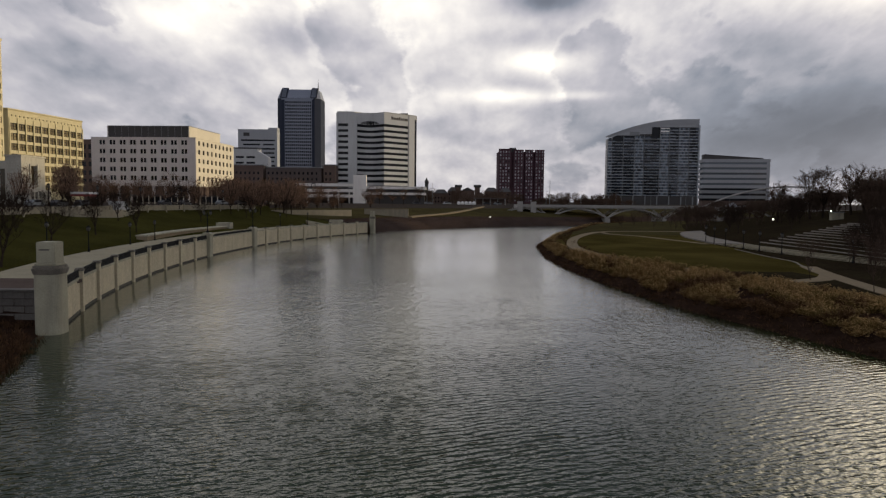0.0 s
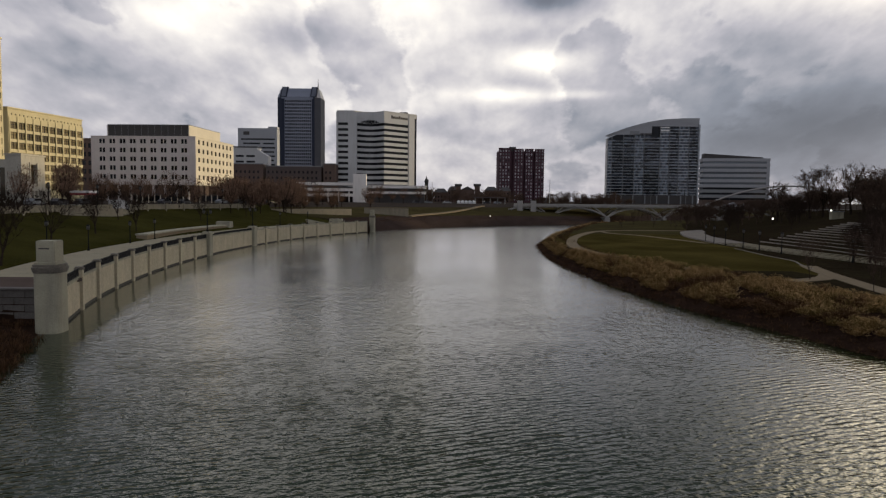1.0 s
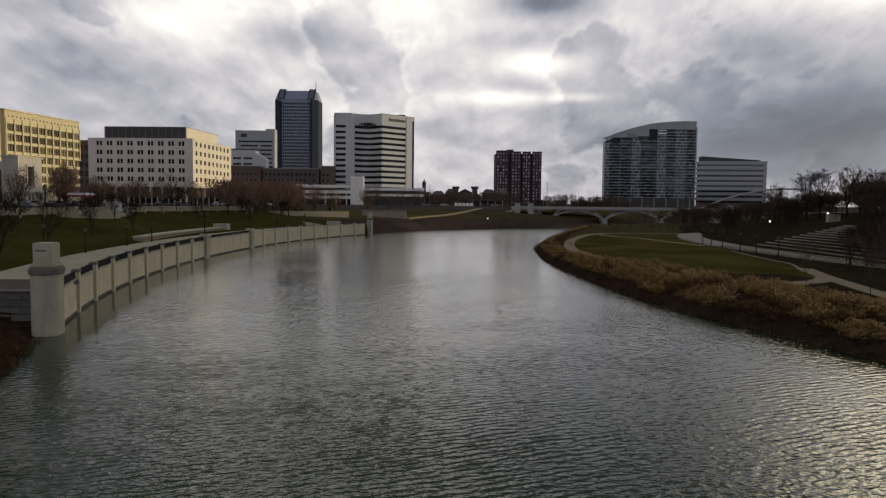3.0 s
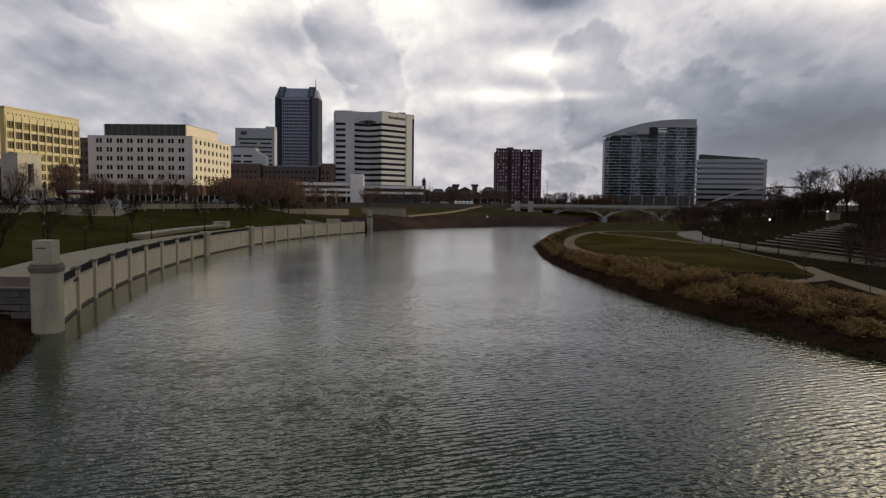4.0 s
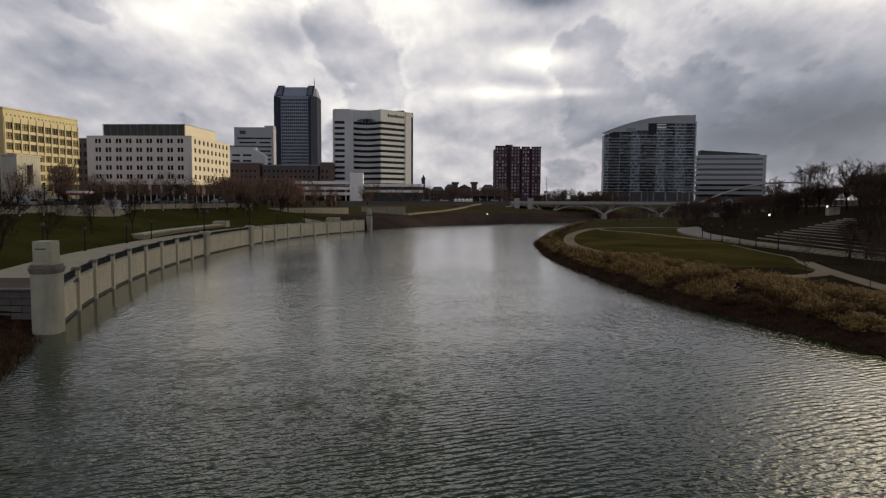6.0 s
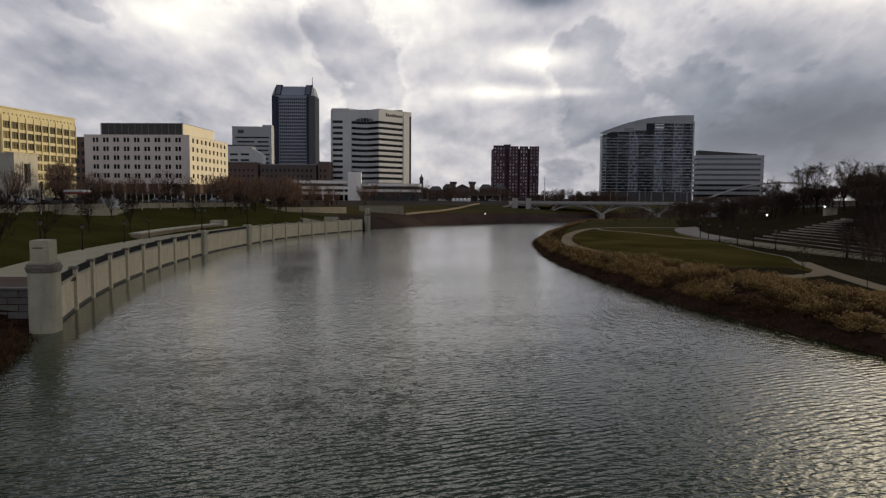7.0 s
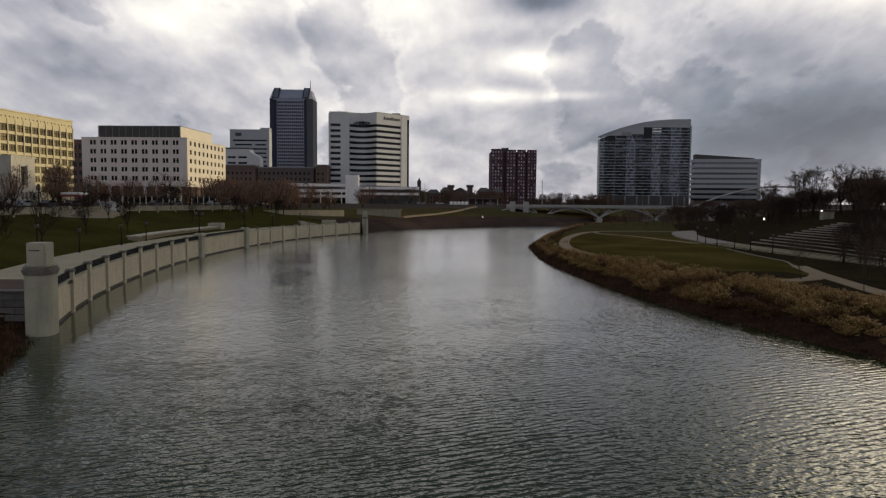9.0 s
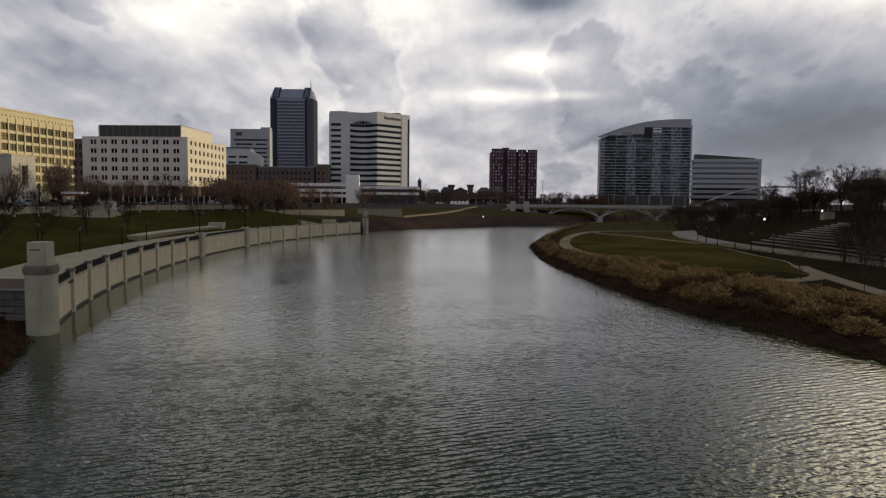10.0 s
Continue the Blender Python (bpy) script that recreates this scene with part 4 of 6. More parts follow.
def white_tower():
    t = thing("office_tower", pose(0, 0, 0), "white precast office tower with dark window bands", "building")
    arc = [(-63.4 + 21.1 * k / 10, 495 + 8.0 * math.sin(math.pi * k / 10)) for k in range(1, 10)]
    face = [(-75.3, 495.0), (-63.4, 495.0)] + arc + [(-42.3, 495.0), (-20.6, 516.0)]
    out = face + [(-21.5, 545.0), (-75.3, 545.0)]

    def inner(d):
        # the outline drawn in by d metres, roughly, towards the middle
        return [(x + (d if x < -70 else -d if x < -19 and y > 505 else 0), y + (d if y < 520 else -d)) for x, y in out]

    zs = [15.6 + 3.93 * k for k in range(13)]
    bm = bmesh.new()
    add_prism(bm, inner(0.55), 9, 66)
    part("glazing", bm, MAT["blackglass"], t, "dark recessed ribbon glazing")
    for k, z in enumerate(zs):
        bm = bmesh.new()
        add_prism(bm, out, z - 2.1, z)
        part("spandrel", bm, MAT["white"], t)
    bm = bmesh.new()
    add_prism(bm, out, 64.7, 66.196)
    part("spandrel", bm, MAT["white"], t)
    bm = bmesh.new()
    add_prism(bm, out, 66.2, 72.6)
    part("parapet", bm, MAT["white"], t)
    bm = bmesh.new()
    add_prism(bm, [(-75.6, 494.7), (-63.4, 494.7)] + [(x, y - 0.3) for x, y in arc] + [(-42.3, 494.6), (-20.2, 515.9), (-21.1, 545.3), (-75.6, 545.3)], 72.604, 73.0)
    part("coping", bm, MAT["white"], t)
    for x0, x1, y in ((-67.6, -61.6, 494.7), (-76.0, -74.9, 494.6)):
        boxes("pier", MAT["white"], t, [(x0, y, 9, x1, y + 3, 72.0)])
    m = pose(-42.3, 495, 0, 0, 0, 44.06)
    bm = bmesh.new()
    add_box(bm, 23.0, -0.25, 9, 28.6, 1.6, 72.0, m)
    part("pier", bm, MAT["white"], t)
    bm = bmesh.new()
    add_box(bm, 28.61, -0.1, 9, 30.6, 1.6, 70.0, m)
    part("corner_glazing", bm, MAT["glass"], t)
    bm = bmesh.new()
    for i in range(26):
        x = -59.4 + i * 0.5
        h = 2.3 * math.sqrt(max(0.02, 1 - ((i - 12.5) / 13) ** 2))
        yy = 495 + 8.0 * math.sin(math.pi * (x + 0.25 + 63.4) / 21.1) - 0.12
        add_box(bm, x, yy, 64.76, x + 0.52, yy + 1.0, 65.0 + h)
    part("arched_window", bm, MAT["blackglass"], t, "dark arched window under the parapet")
    bm = bmesh.new()
    for i in range(9):
        add_box(bm, 6.5 + i * 1.75, -0.16, 68.2, 7.9 + i * 1.75, -0.01, 69.9 + (0.5 if i in (0, 4) else 0), m)
    part("sign", bm, MAT["roofdark"], t, "dark unreadable lettering on the parapet")
    boxes("plant_box", MAT["roofdark"], t, [(-33, 520, 73.01, -27, 526, 75.2)])
    boxes("plant_box", MAT["white"], t, [(-60, 515, 73.01, -50, 525, 74.6)])


def brick_tower():
    t = thing("apartment_tower", pose(51.0, 650.0, 0), "dark red brick apartment tower with stacked windows", "building")
    rows = [(11 + 3.0 * k, 12.7 + 3.0 * k) for k in range(16)]
    facade(t, Matrix(), 11.0, 9, 58.9, [(a, b, even(4, 1.7, 2.6, 1.2)) for a, b in rows], "brick", "dotglass", 0.6, 0.3, joined=True)
    facade(t, Matrix.Translation((14.0, 0, 0)), 9.0, 9, 58.2, [(a, b, even(3, 1.7, 2.8, 1.2)) for a, b in rows], "brick", "dotglass", 0.6, 0.3, joined=True)
    facade(t, Matrix.Translation((24.4, 0, 0)), 7.6, 9, 58.2, [(a, b, even(3, 1.5, 2.3, 1.1)) for a, b in rows], "brick", "dotglass", 0.6, 0.3, joined=True)
    facade(t, Matrix.Translation((33.6, 0, 0)), 8.6, 9, 58.2, [(a, b, even(3, 1.6, 2.7, 1.2)) for a, b in rows], "brick", "dotglass", 0.6, 0.3, joined=True)
    boxes("recessed_wall", MAT["brick"], t, [(0, 2.5, 9, 42.2, 28, 57.0)])
    for x0, x1 in ((0, 11.0), (14, 23), (24.4, 32), (33.6, 42.2)):
        boxes("bay", MAT["brick"], t, [(x0, 0.62, 9, x1, 2.49, 58.0)])
        boxes("parapet", MAT["brick"], t, [(x0 - 0.2, -0.2, 58.91 if x0 == 0 else 58.21, x1 + 0.2, 1.4, 59.6 if x0 == 0 else 58.9)])
    boxes("lift_house", MAT["roofdark"], t, [(10.5, 6, 57.01, 16.5, 14, 61.0)])


def roof_curve(x):
    return float(np.interp(x, [0, 10, 20, 30, 42, 52, 64, 76, 91], [77.5, 81.5, 85.0, 88.0, 90.9, 92.6, 93.8, 94.4, 94.6]))


def glass_tower():
    t = thing("apartment_tower", pose(163.4, 700.0, 0), "blue glass apartment tower under a curved sail roof", "building")
    W = 91.0
    bm = bmesh.new()
    n = 26
    top = [(W * k / n, roof_curve(W * k / n) - 3.5) for k in range(n + 1)]
    f = [bm.verts.new((x, 1.5, z)) for x, z in top] + [bm.verts.new((W, 1.5, 9)), bm.verts.new((0, 1.5, 9))]
    b = [bm.verts.new((v.co.x, 9, v.co.z)) for v in f]
    bm.faces.new(f)
    bm.faces.new(b[::-1])
    for i in range(len(f)):
        j = (i + 1) % len(f)
        bm.faces.new((f[i], b[i], b[j], f[j]))
    bmesh.ops.recalc_face_normals(bm, faces=bm.faces[:])
    part("body", bm, MAT["balconyglass"], t)
    # sail roof
    bm = bmesh.new()
    xs = [W * k / n for k in range(n + 1)]
    add = []
    for x in xs:
        z = roof_curve(x)
        d = 3.0 + 5.0 * (x / W)
        add.append([bm.verts.new((x, 0.4, z - d * 0.7)), bm.verts.new((x, 0.0, z)), bm.verts.new((x, 10, z)), bm.verts.new((x, 10, z - 1))])
    for p, q in zip(add, add[1:]):
        for i in range(4):
            bm.faces.new((p[i], q[i], q[(i + 1) % 4], p[(i + 1) % 4]))
    bm.faces.new(add[0])
    bm.faces.new(add[-1][::-1])
    bmesh.ops.recalc_face_normals(bm, faces=bm.faces[:])
    part("sail_roof", bm, MAT["lightgrey"], t, "pale metal sail roof")
    # bays: pale glazed bands stand forward, balconies with glass fronts lie back
    bays = [(0.3, 4.4, 1), (4.4, 16.0, 0), (16.0, 27.2, 0), (27.2, 36.0, 1), (36.6, 52.0, 0), (52.4, 61.4, 1), (61.8, 71.0, 0), (71.2, 81.0, 1), (81.4, 90.8, 0)]
    rng = random.Random(8)
    pitch = 2.95
    for x0, x1, glazed in bays:
        bm, sb, wb = bmesh.new(), bmesh.new(), bmesh.new()
        top_z = 77.6 if x0 < 36.5 else 79.0 if x0 < 44 else 86.0
        if x1 < 20:
            top_z = min(top_z, roof_curve(x0) - 3.4)
        k = 0
        while 18.0 + pitch * (k + 1) < top_z:
            z = 18.0 + pitch * k
            k += 1
            n = max(2, round((x1 - x0) / (1.6 if glazed else 3.2)))
            w = (x1 - x0) / n
            if glazed:
                add_box(sb, x0, 0.1, z, x1, 1.49, z + 0.55)
                for i in range(n):
                    a0, a1 = x0 + i * w + 0.07, x0 + (i + 1) * w - 0.07
                    if rng.random() < 0.24:
                        add_box(wb, a0, 0.45, z + 0.58, a1, 1.3, z + pitch - 0.05)     # an open or unlit window
                    else:
                        add_box(bm, a0, 0.25, z + 0.58, a1, 1.2, z + pitch - 0.05)
            else:
                add_box(sb, x0, -0.1, z, x1, 1.49, z + 0.30)
                shut = rng.random() < 0.12
                for i in range(n):
                    a0, a1 = x0 + i * w + 0.06, x0 + (i + 1) * w - 0.06
                    if rng.random() < 0.74:
                        add_box(bm, a0, -0.05, z + 0.32, a1, 0.05, z + 1.12)           # glass balcony front
                    if shut or rng.random() < 0.22:
                        add_box(wb, a0, 0.8, z + 0.32, a1, 1.3, z + pitch - 0.02)
        part("glazed_bay" if glazed else "balcony_front_rest", bm, MAT["towerglass"], t, kind="stuff")
        part("floor_edges", sb, MAT["towersteel"], t, kind="stuff")
        part("window_rest", wb, MAT["blueglass"], t, kind="stuff")
        bm = bmesh.new()
        add_box(bm, x0 - 0.18, 0.0, 17.6, x0 + 0.10, 1.49, top_z)
        part("bay_fin", bm, MAT["trimgrey"], t)
    # pale sail wall between the top floors and the curved roof
    for xa, xb, foot in ((1.0, 44.0, 77.7), (44.02, 90.5, 86.3)):
        bm = bmesh.new()
        rows = []
        for k in range(17):
            x = xa + (xb - xa) * k / 16
            lo, hi = min(foot, roof_curve(x) - 3.2), roof_curve(x) - 1.5
            rows.append([bm.verts.new((x, y, z)) for y, z in ((0.6, lo), (0.6, hi), (1.2, hi), (1.2, lo))])
        for p, q in zip(rows, rows[1:]):
            for i in range(4):
                bm.faces.new((p[i], q[i], q[(i + 1) % 4], p[(i + 1) % 4]))
        bm.faces.new(rows[0])
        bm.faces.new(rows[-1][::-1])
        bmesh.ops.recalc_face_normals(bm, faces=bm.faces[:])
        part("sail_wall", bm, MAT["lightgrey"], t, "pale metal wall under the sail roof")
    boxes("podium", MAT["roofdark"], t, [(0, 0.2, 9, 91, 1.49, 17.5)])
    for i in range(8):
        boxes("podium_column", MAT["trimgrey"], t, [(2 + i * 12, -0.4, 9, 3.2 + i * 12, 0.18, 17.4)])
    boxes("crown_terrace", MAT["balconyglass"], t, [(44.6, 0.0, 79.5, 50.0, 1.2, 86.2)])
    boxes("crown_balcony", MAT["whitewash"], t, [(52.6, -0.5, 81.4, 61.2, 0.08, 82.6)])
    boxes("crown_balcony", MAT["whitewash"], t, [(52.6, -0.5, 84.6, 61.2, 0.08, 85.5)])
    boxes("crown_glazing", MAT["balconyglass"], t, [(62.5, 0.0, 79.5, 69.5, 1.2, 86.2)])
    boxes("plant_screen", MAT["trimgrey"], t, [(22.0, 0.2, 78.0, 31.5, 0.58, 81.5)])
    boxes("plant_screen", MAT["roofdark"], t, [(32.2, 0.2, 77.8, 44.0, 0.58, 79.2)])
    boxes("corner_fin", MAT["towersteel"], t, [(90.81, -0.2, 9, 92.0, 9, 88.5)])


def low_office():
    t = thing("office_building", pose(208.0, 562.0, 0, 0, 0, -7.5), "pale office block with long ribbon windows", "building")
    W = 51.5
    for k in range(8):
        z = 13.2 + 4.15 * k
        dark = k < 3
        boxes("spandrel", MAT["trimgrey" if k < 2 else "lightgrey"], t, [(0, 0, z + 1.7, W, 14, z + 4.15)])
        boxes("ribbon_window", MAT["glass" if dark else "paleglass"], t, [(0.6, 0.7, z, W - 2.4, 13, z + 1.697)])
        boxes("corner_pier", MAT["lightgrey"], t, [(W - 2.39, 0.3, z + 0.003, W - 0.2, 13, z + 1.697)])
    bm = bmesh.new()
    v = [bm.verts.new(p) for p in ((1.7, 3, 46.41), (47, 3, 46.41), (47, 3, 47.4), (1.7, 3, 50.4), (1.7, 13, 46.41), (47, 13, 46.41), (47, 13, 47.4), (1.7, 13, 50.4))]
    for f in ((0, 1, 2, 3), (5, 4, 7, 6), (3, 2, 6, 7), (1, 5, 6, 2), (4, 0, 3, 7)):
        bm.faces.new([v[i] for i in f])
    part("sloping_roof", bm, MAT["roofdark"], t)
    boxes("base", MAT["brownbrick"], t, [(0.5, 1.5, 9, W - 0.5, 13, 13.19)])


def back_row():
    t = thing("office_building", pose(-205.6, 700, 0), "light grey office block with faint window bands", "building")
    facade(t, Matrix(), 39.0, 9, 80.3, [(14 + 4.2 * k, 15.6 + 4.2 * k, [(3, 37)] if k % 2 else [(5, 22), (25, 36)]) for k in range(14)], "lightgrey", "glass", 0.6, 0.3)
    boxes("core", MAT["lightgrey"], t, [(0, 0.62, 9, 37, 20, 80.2)])
    boxes("logo_panel", MAT["roofdark"], t, [(5.5, -0.1, 73.6, 11.5, -0.004, 77.0)])
    boxes("plant_room", MAT["lightgrey"], t, [(29, 5, 80.21, 38, 15, 82.5)])
    w = thing("low_office_block", pose(-168.0, 560, 0), "white low office block with a stepped roof", "building")
    facade(w, Matrix(), 19, 9, 51.0, [(30 + 4.5 * k, 31.6 + 4.5 * k, [(1.5, 8), (10, 17)]) for k in range(4)], "white", "glass", 0.6, 0.3)
    boxes("core", MAT["white"], w, [(0, 0.62, 9, 19, 12, 50.8)])
    bm = bmesh.new()
    v = [bm.verts.new(p) for p in ((19.01, 0, 9), (27.5, 0, 9), (27.5, 0, 44.2), (19.01, 0, 49.2), (19.01, 10, 9), (27.5, 10, 9), (27.5, 10, 44.2), (19.01, 10, 49.2))]
    for f in ((0, 1, 2, 3), (5, 4, 7, 6), (3, 2, 6, 7), (1, 5, 6, 2), (4, 0, 3, 7)):
        bm.faces.new([v[i] for i in f])
    part("wing", bm, MAT["white"], w)
    boxes("roof_edge", MAT["roofdark"], w, [(-0.3, -0.3, 51.01, 19.2, 12, 51.9)])
    for x0, W, h, mat, lab in ((-150, 26, 34, "brownbrick", "brown brick warehouse with small windows"), (-122, 38, 32.6, "roofdark", "long dark brick commercial block"), (-82.5, 8, 34.5, "brownbrick", "narrow brown brick corner block")):
        b = thing("brick_block", pose(x0, 480, 0), lab, "building", "brick blocks before the towers")
        k = int(W / 3.0)
        facade(b, Matrix(), W, 9, h, [(z, z + 1.7, even(k, 1.6, 3.0, 1.3)) for z in np.arange(12.0, h - 3, 4.0)], "brownbrick" if mat != "roofdark" else "slatebrick", "glass", 0.5, 0.3)
        boxes("core", MAT["brownbrick"], b, [(0, 0.52, 9, W, 14, h - 0.2)])
        boxes("cornice", MAT["trimgrey"], b, [(-0.2, -0.3, h + 0.004, W + 0.2, 14, h + 0.6)])
    # red-brown skyline of old houses and a church, far off
    rng = random.Random(3)
    x = -38.0
    while x < 52:
        W = rng.uniform(7, 13)
        h = 9 + rng.uniform(6, 11)
        b = thing("old_house", pose(x, 600 + rng.uniform(-15, 15), 0), "far dark brick house with a pitched roof", "building", "old houses on the skyline")
        facade(b, Matrix(), W, 7, h, [(z, z + 1.6, even(int(W / 2.6), 1.5, 2.6, 1.0)) for z in np.arange(9.5, h - 2, 3.2)], "brownbrick", "glass", 0.4, 0.25)
        boxes("core", MAT["brownbrick"], b, [(0, 0.42, 7, W, 12, h)])
        bm = bmesh.new()
        v = [bm.verts.new(p) for p in ((-0.4, -0.4, h + 0.01), (W + 0.4, -0.4, h + 0.01), (W + 0.4, 12.4, h + 0.01), (-0.4, 12.4, h + 0.01), (W * 0.25, 6, h + 3.5), (W * 0.75, 6, h + 3.5))]
        for f in ((0, 1, 5, 4), (2, 3, 4, 5), (1, 2, 5), (3, 0, 4)):
            bm.faces.new([v[i] for i in f])
        part("roof", bm, MAT["roofdark"], b)
        x += W + rng.uniform(-0.3, 1.2)
    for cx, z in ((12.5, 24.4), (28.5, 24.6)):
        c = thing("church_tower", pose(cx, 590, 0), "squat dark brick church tower with a low cap", "building", "church towers")
        boxes("shaft", MAT["brownbrick"], c, [(-2.2, -2.2, 7, 2.2, 2.2, z - 2)])
        boxes("cap", MAT["roofdark"], c, [(-3, -3, z - 1.99, 3, 3, z)])
    c = thing("church", pose(14, 588, 0), "dark brick church body between two towers", "building")
    boxes("nave", MAT["brownbrick"], c, [(0.4, 0.4, 7, 12, 12, 19.5)])
    bm = bmesh.new()
    v = [bm.verts.new(p) for p in ((0.2, 0, 19.51), (12.2, 0, 19.51), (12.2, 12, 19.51), (0.2, 12, 19.51), (6.2, 0, 22.5), (6.2, 12, 22.5))]
    for f in ((0, 1, 4), (1, 2, 5, 4), (2, 3, 5), (3, 0, 4, 5)):
        bm.faces.new([v[i] for i in f])
    part("roof", bm, MAT["roofdark"], c)
    c = thing("bell_tower", pose(-14.6, 600, 0), "slender dark bell tower on the skyline", "building")
    bm = bmesh.new()
    add_box(bm, -1.5, -1.5, 7, 1.5, 1.5, 26)
    add_turned(bm, [(1.9, 26.01), (1.6, 28), (0.7, 29), (0.1, 31)], 8)
    part("shaft", bm, MAT["roofdark"], c)


def car_park():
    t = thing("car_park", pose(-85, 400, 0), "white concrete multi-storey car park with open decks", "building")
    for z in (12.3, 15.4, 18.6):
        boxes("deck_edge", MAT["whitewash"], t, [(0, 0, z, 34 if z > 18 else 74, 0.4, z + 1.7)])
        boxes("deck", MAT["roofdark"], t, [(0.1, 0.41, z, 34 if z > 18 else 74, 20, z + 0.35)])
    boxes("back_wall", MAT["roofdark"], t, [(0, 20.01, 8.5, 74, 20.4, 18)])
    for i in range(13):
        boxes("column", MAT["whitewash"], t, [(0.5 + i * 6, 0.5, 8.5, 1.1 + i * 6, 1.1, 15.38)])
    boxes("stair_tower", MAT["whitewash"], t, [(33.4, -2.5, 8.5, 41, -0.02, 25.2)])
    bm = bmesh.new()
    for i in range(16):
        a0 = 2 * math.pi * i / 16
        add_tube(bm, (10.5 + 1.3 * math.cos(a0), -0.15, 19.0 + 1.3 * math.sin(a0)), (10.5 + 1.3 * math.cos(a0 + 0.393), -0.15, 19.0 + 1.3 * math.sin(a0 + 0.393)), 0.25, 0.25)
    part("ring_sign", bm, MAT["roofdark"], t, "dark ring-shaped sign")
    u = thing("white_terrace", pose(-26, 399, 0), "low white terrace building with flat canopies", "building")
    boxes("canopy", MAT["whitewash"], u, [(-18, -3, 17.2, 16, 8, 18.8)])
    boxes("canopy", MAT["whitewash"], u, [(-18, -2.6, 14.0, 16, -1.1, 15.4)])
    boxes("wall", MAT["roofdark"], u, [(-17, -1, 8.5, 15, 7, 17.19)])


for k, base, rough in (("slateframe", (0.21, 0.23, 0.285), 0.7), ("slatebrick", (0.095, 0.072, 0.066), 0.9), ("towersteel", (0.40, 0.43, 0.46), 0.6)):
    MAT[k] = material(k, base, rough, var=0.1, scale=0.1, fine=1.0)
MAT["balconyglass"] = pane_glass("dark_balcony_glass", (0.012, 0.015, 0.020), 0.2, 0.3, 1.3)
MAT["towerglass"] = pane_glass("tower_window_glass", (0.10, 0.125, 0.155), 0.12, 0.9)


def add_sun_blocker():
    """Long plain block added out of view to keep low sun off the river."""
    t = thing("museum_building", pose(96, 100, 0, 0, 0, math.degrees(math.atan2(155, 95))), "unseen long plain block added to keep low sun off the river", "building")
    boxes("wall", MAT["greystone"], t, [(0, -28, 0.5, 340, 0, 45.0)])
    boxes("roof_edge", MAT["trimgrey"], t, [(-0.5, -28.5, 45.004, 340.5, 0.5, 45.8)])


add_sun_blocker(), grey_block(), yellow_block(), tall_tower(), civic_hall(), slate_tower(), white_tower(), brick_tower(), glass_tower(), low_office(), back_row(), car_park()

for x, y, h in ((-6.5, 402, 12.5), (-9.6, 404, 10.5), (-13.0, 403, 9.5), (52.5, 345, 13.0)):
    pole = thing("flagpole", pose(x, y, 8.0), "tall slender grey metal pole by the street", "pole", "street poles")
    bm = bmesh.new()
    add_turned(bm, [(0.30, 0), (0.30, 0.5), (0.17, 0.6), (0.10, h)], 8)
    part("shaft", bm, MAT["trimgrey"], pole)
    bm = bmesh.new()
    add_turned(bm, [(0.05, h + 0.004), (0.2, h + 0.15), (0.2, h + 0.3), (0.05, h + 0.45)], 8)
    part("finial", bm, MAT["trimgrey"], pole)

# ---- bridges ----
def arch_bridge():
    t = thing("arch_bridge", pose(0, 340, 0), "pale concrete road bridge on slender open arches", "bridge")
    x0, x1 = 36, 170
    boxes("deck", MAT["bridge"], t, [(x0, 0, 7.9, x1, 16, 8.9)])
    boxes("parapet", MAT["bridge"], t, [(x0, -0.35, 8.3, x1, -0.01, 9.5)])
    boxes("parapet", MAT["bridge"], t, [(x0, 16.01, 8.3, x1, 16.35, 9.5)])
    span = 27.6
    for k in range(5):
        s = 25.0 + span * k
        for y in (0.6, 14.0):
            bm = bmesh.new()
            pts = [(s + span * i / 20, 3.2 + 4.4 * (1 - (2 * i / 20 - 1) ** 2)) for i in range(21)]
            pts = [p for p in pts if p[0] > 30]
            for (ax, az), (bx, bz) in zip(pts, pts[1:]):
                v = [bm.verts.new(p) for p in ((ax, y, az - 0.35), (bx, y, bz - 0.35), (bx, y, bz + 0.35), (ax, y, az + 0.35), (ax, y + 1.4, az - 0.35), (bx, y + 1.4, bz - 0.35), (bx, y + 1.4, bz + 0.35), (ax, y + 1.4, az + 0.35))]
                for f in ((0, 1, 2, 3), (5, 4, 7, 6), (3, 2, 6, 7), (0, 4, 5, 1)):
                    bm.faces.new([v[i] for i in f])
            part("arch", bm, MAT["bridge"], t)
        if k:
            for dx in (-6.0, 6.0):
                for y in (1.3, 14.7):
                    bm = bmesh.new()
                    add_tube(bm, (s, y, 3.3), (s + dx, y, 7.9), 0.45, 0.35, 6)
                    part("raking_strut", bm, MAT["bridge"], t)
            boxes("pier", MAT["bridge"], t, [(s - 1.3, 0, -1.7, s + 1.3, 16, 3.2)])
    for x in (37.3, 43.8):
        boxes("abutment_pillar", MAT["bridge"], t, [(x - 1.3, -1.6, 4.3, x + 1.3, -0.36, 11.0)], bevel=0.05)
    for i in range(7):
        bm = bmesh.new()
        add_tube(bm, (50 + i * 17, -0.2, 9.4), (50 + i * 17, -0.2, 16.0), 0.10, 0.06)
        add_tube(bm, (50 + i * 17, -0.2, 15.9), (50.9 + i * 17, -0.2, 16.1), 0.06, 0.05)
        part("lamp_mast", bm, MAT["trimgrey"], t)


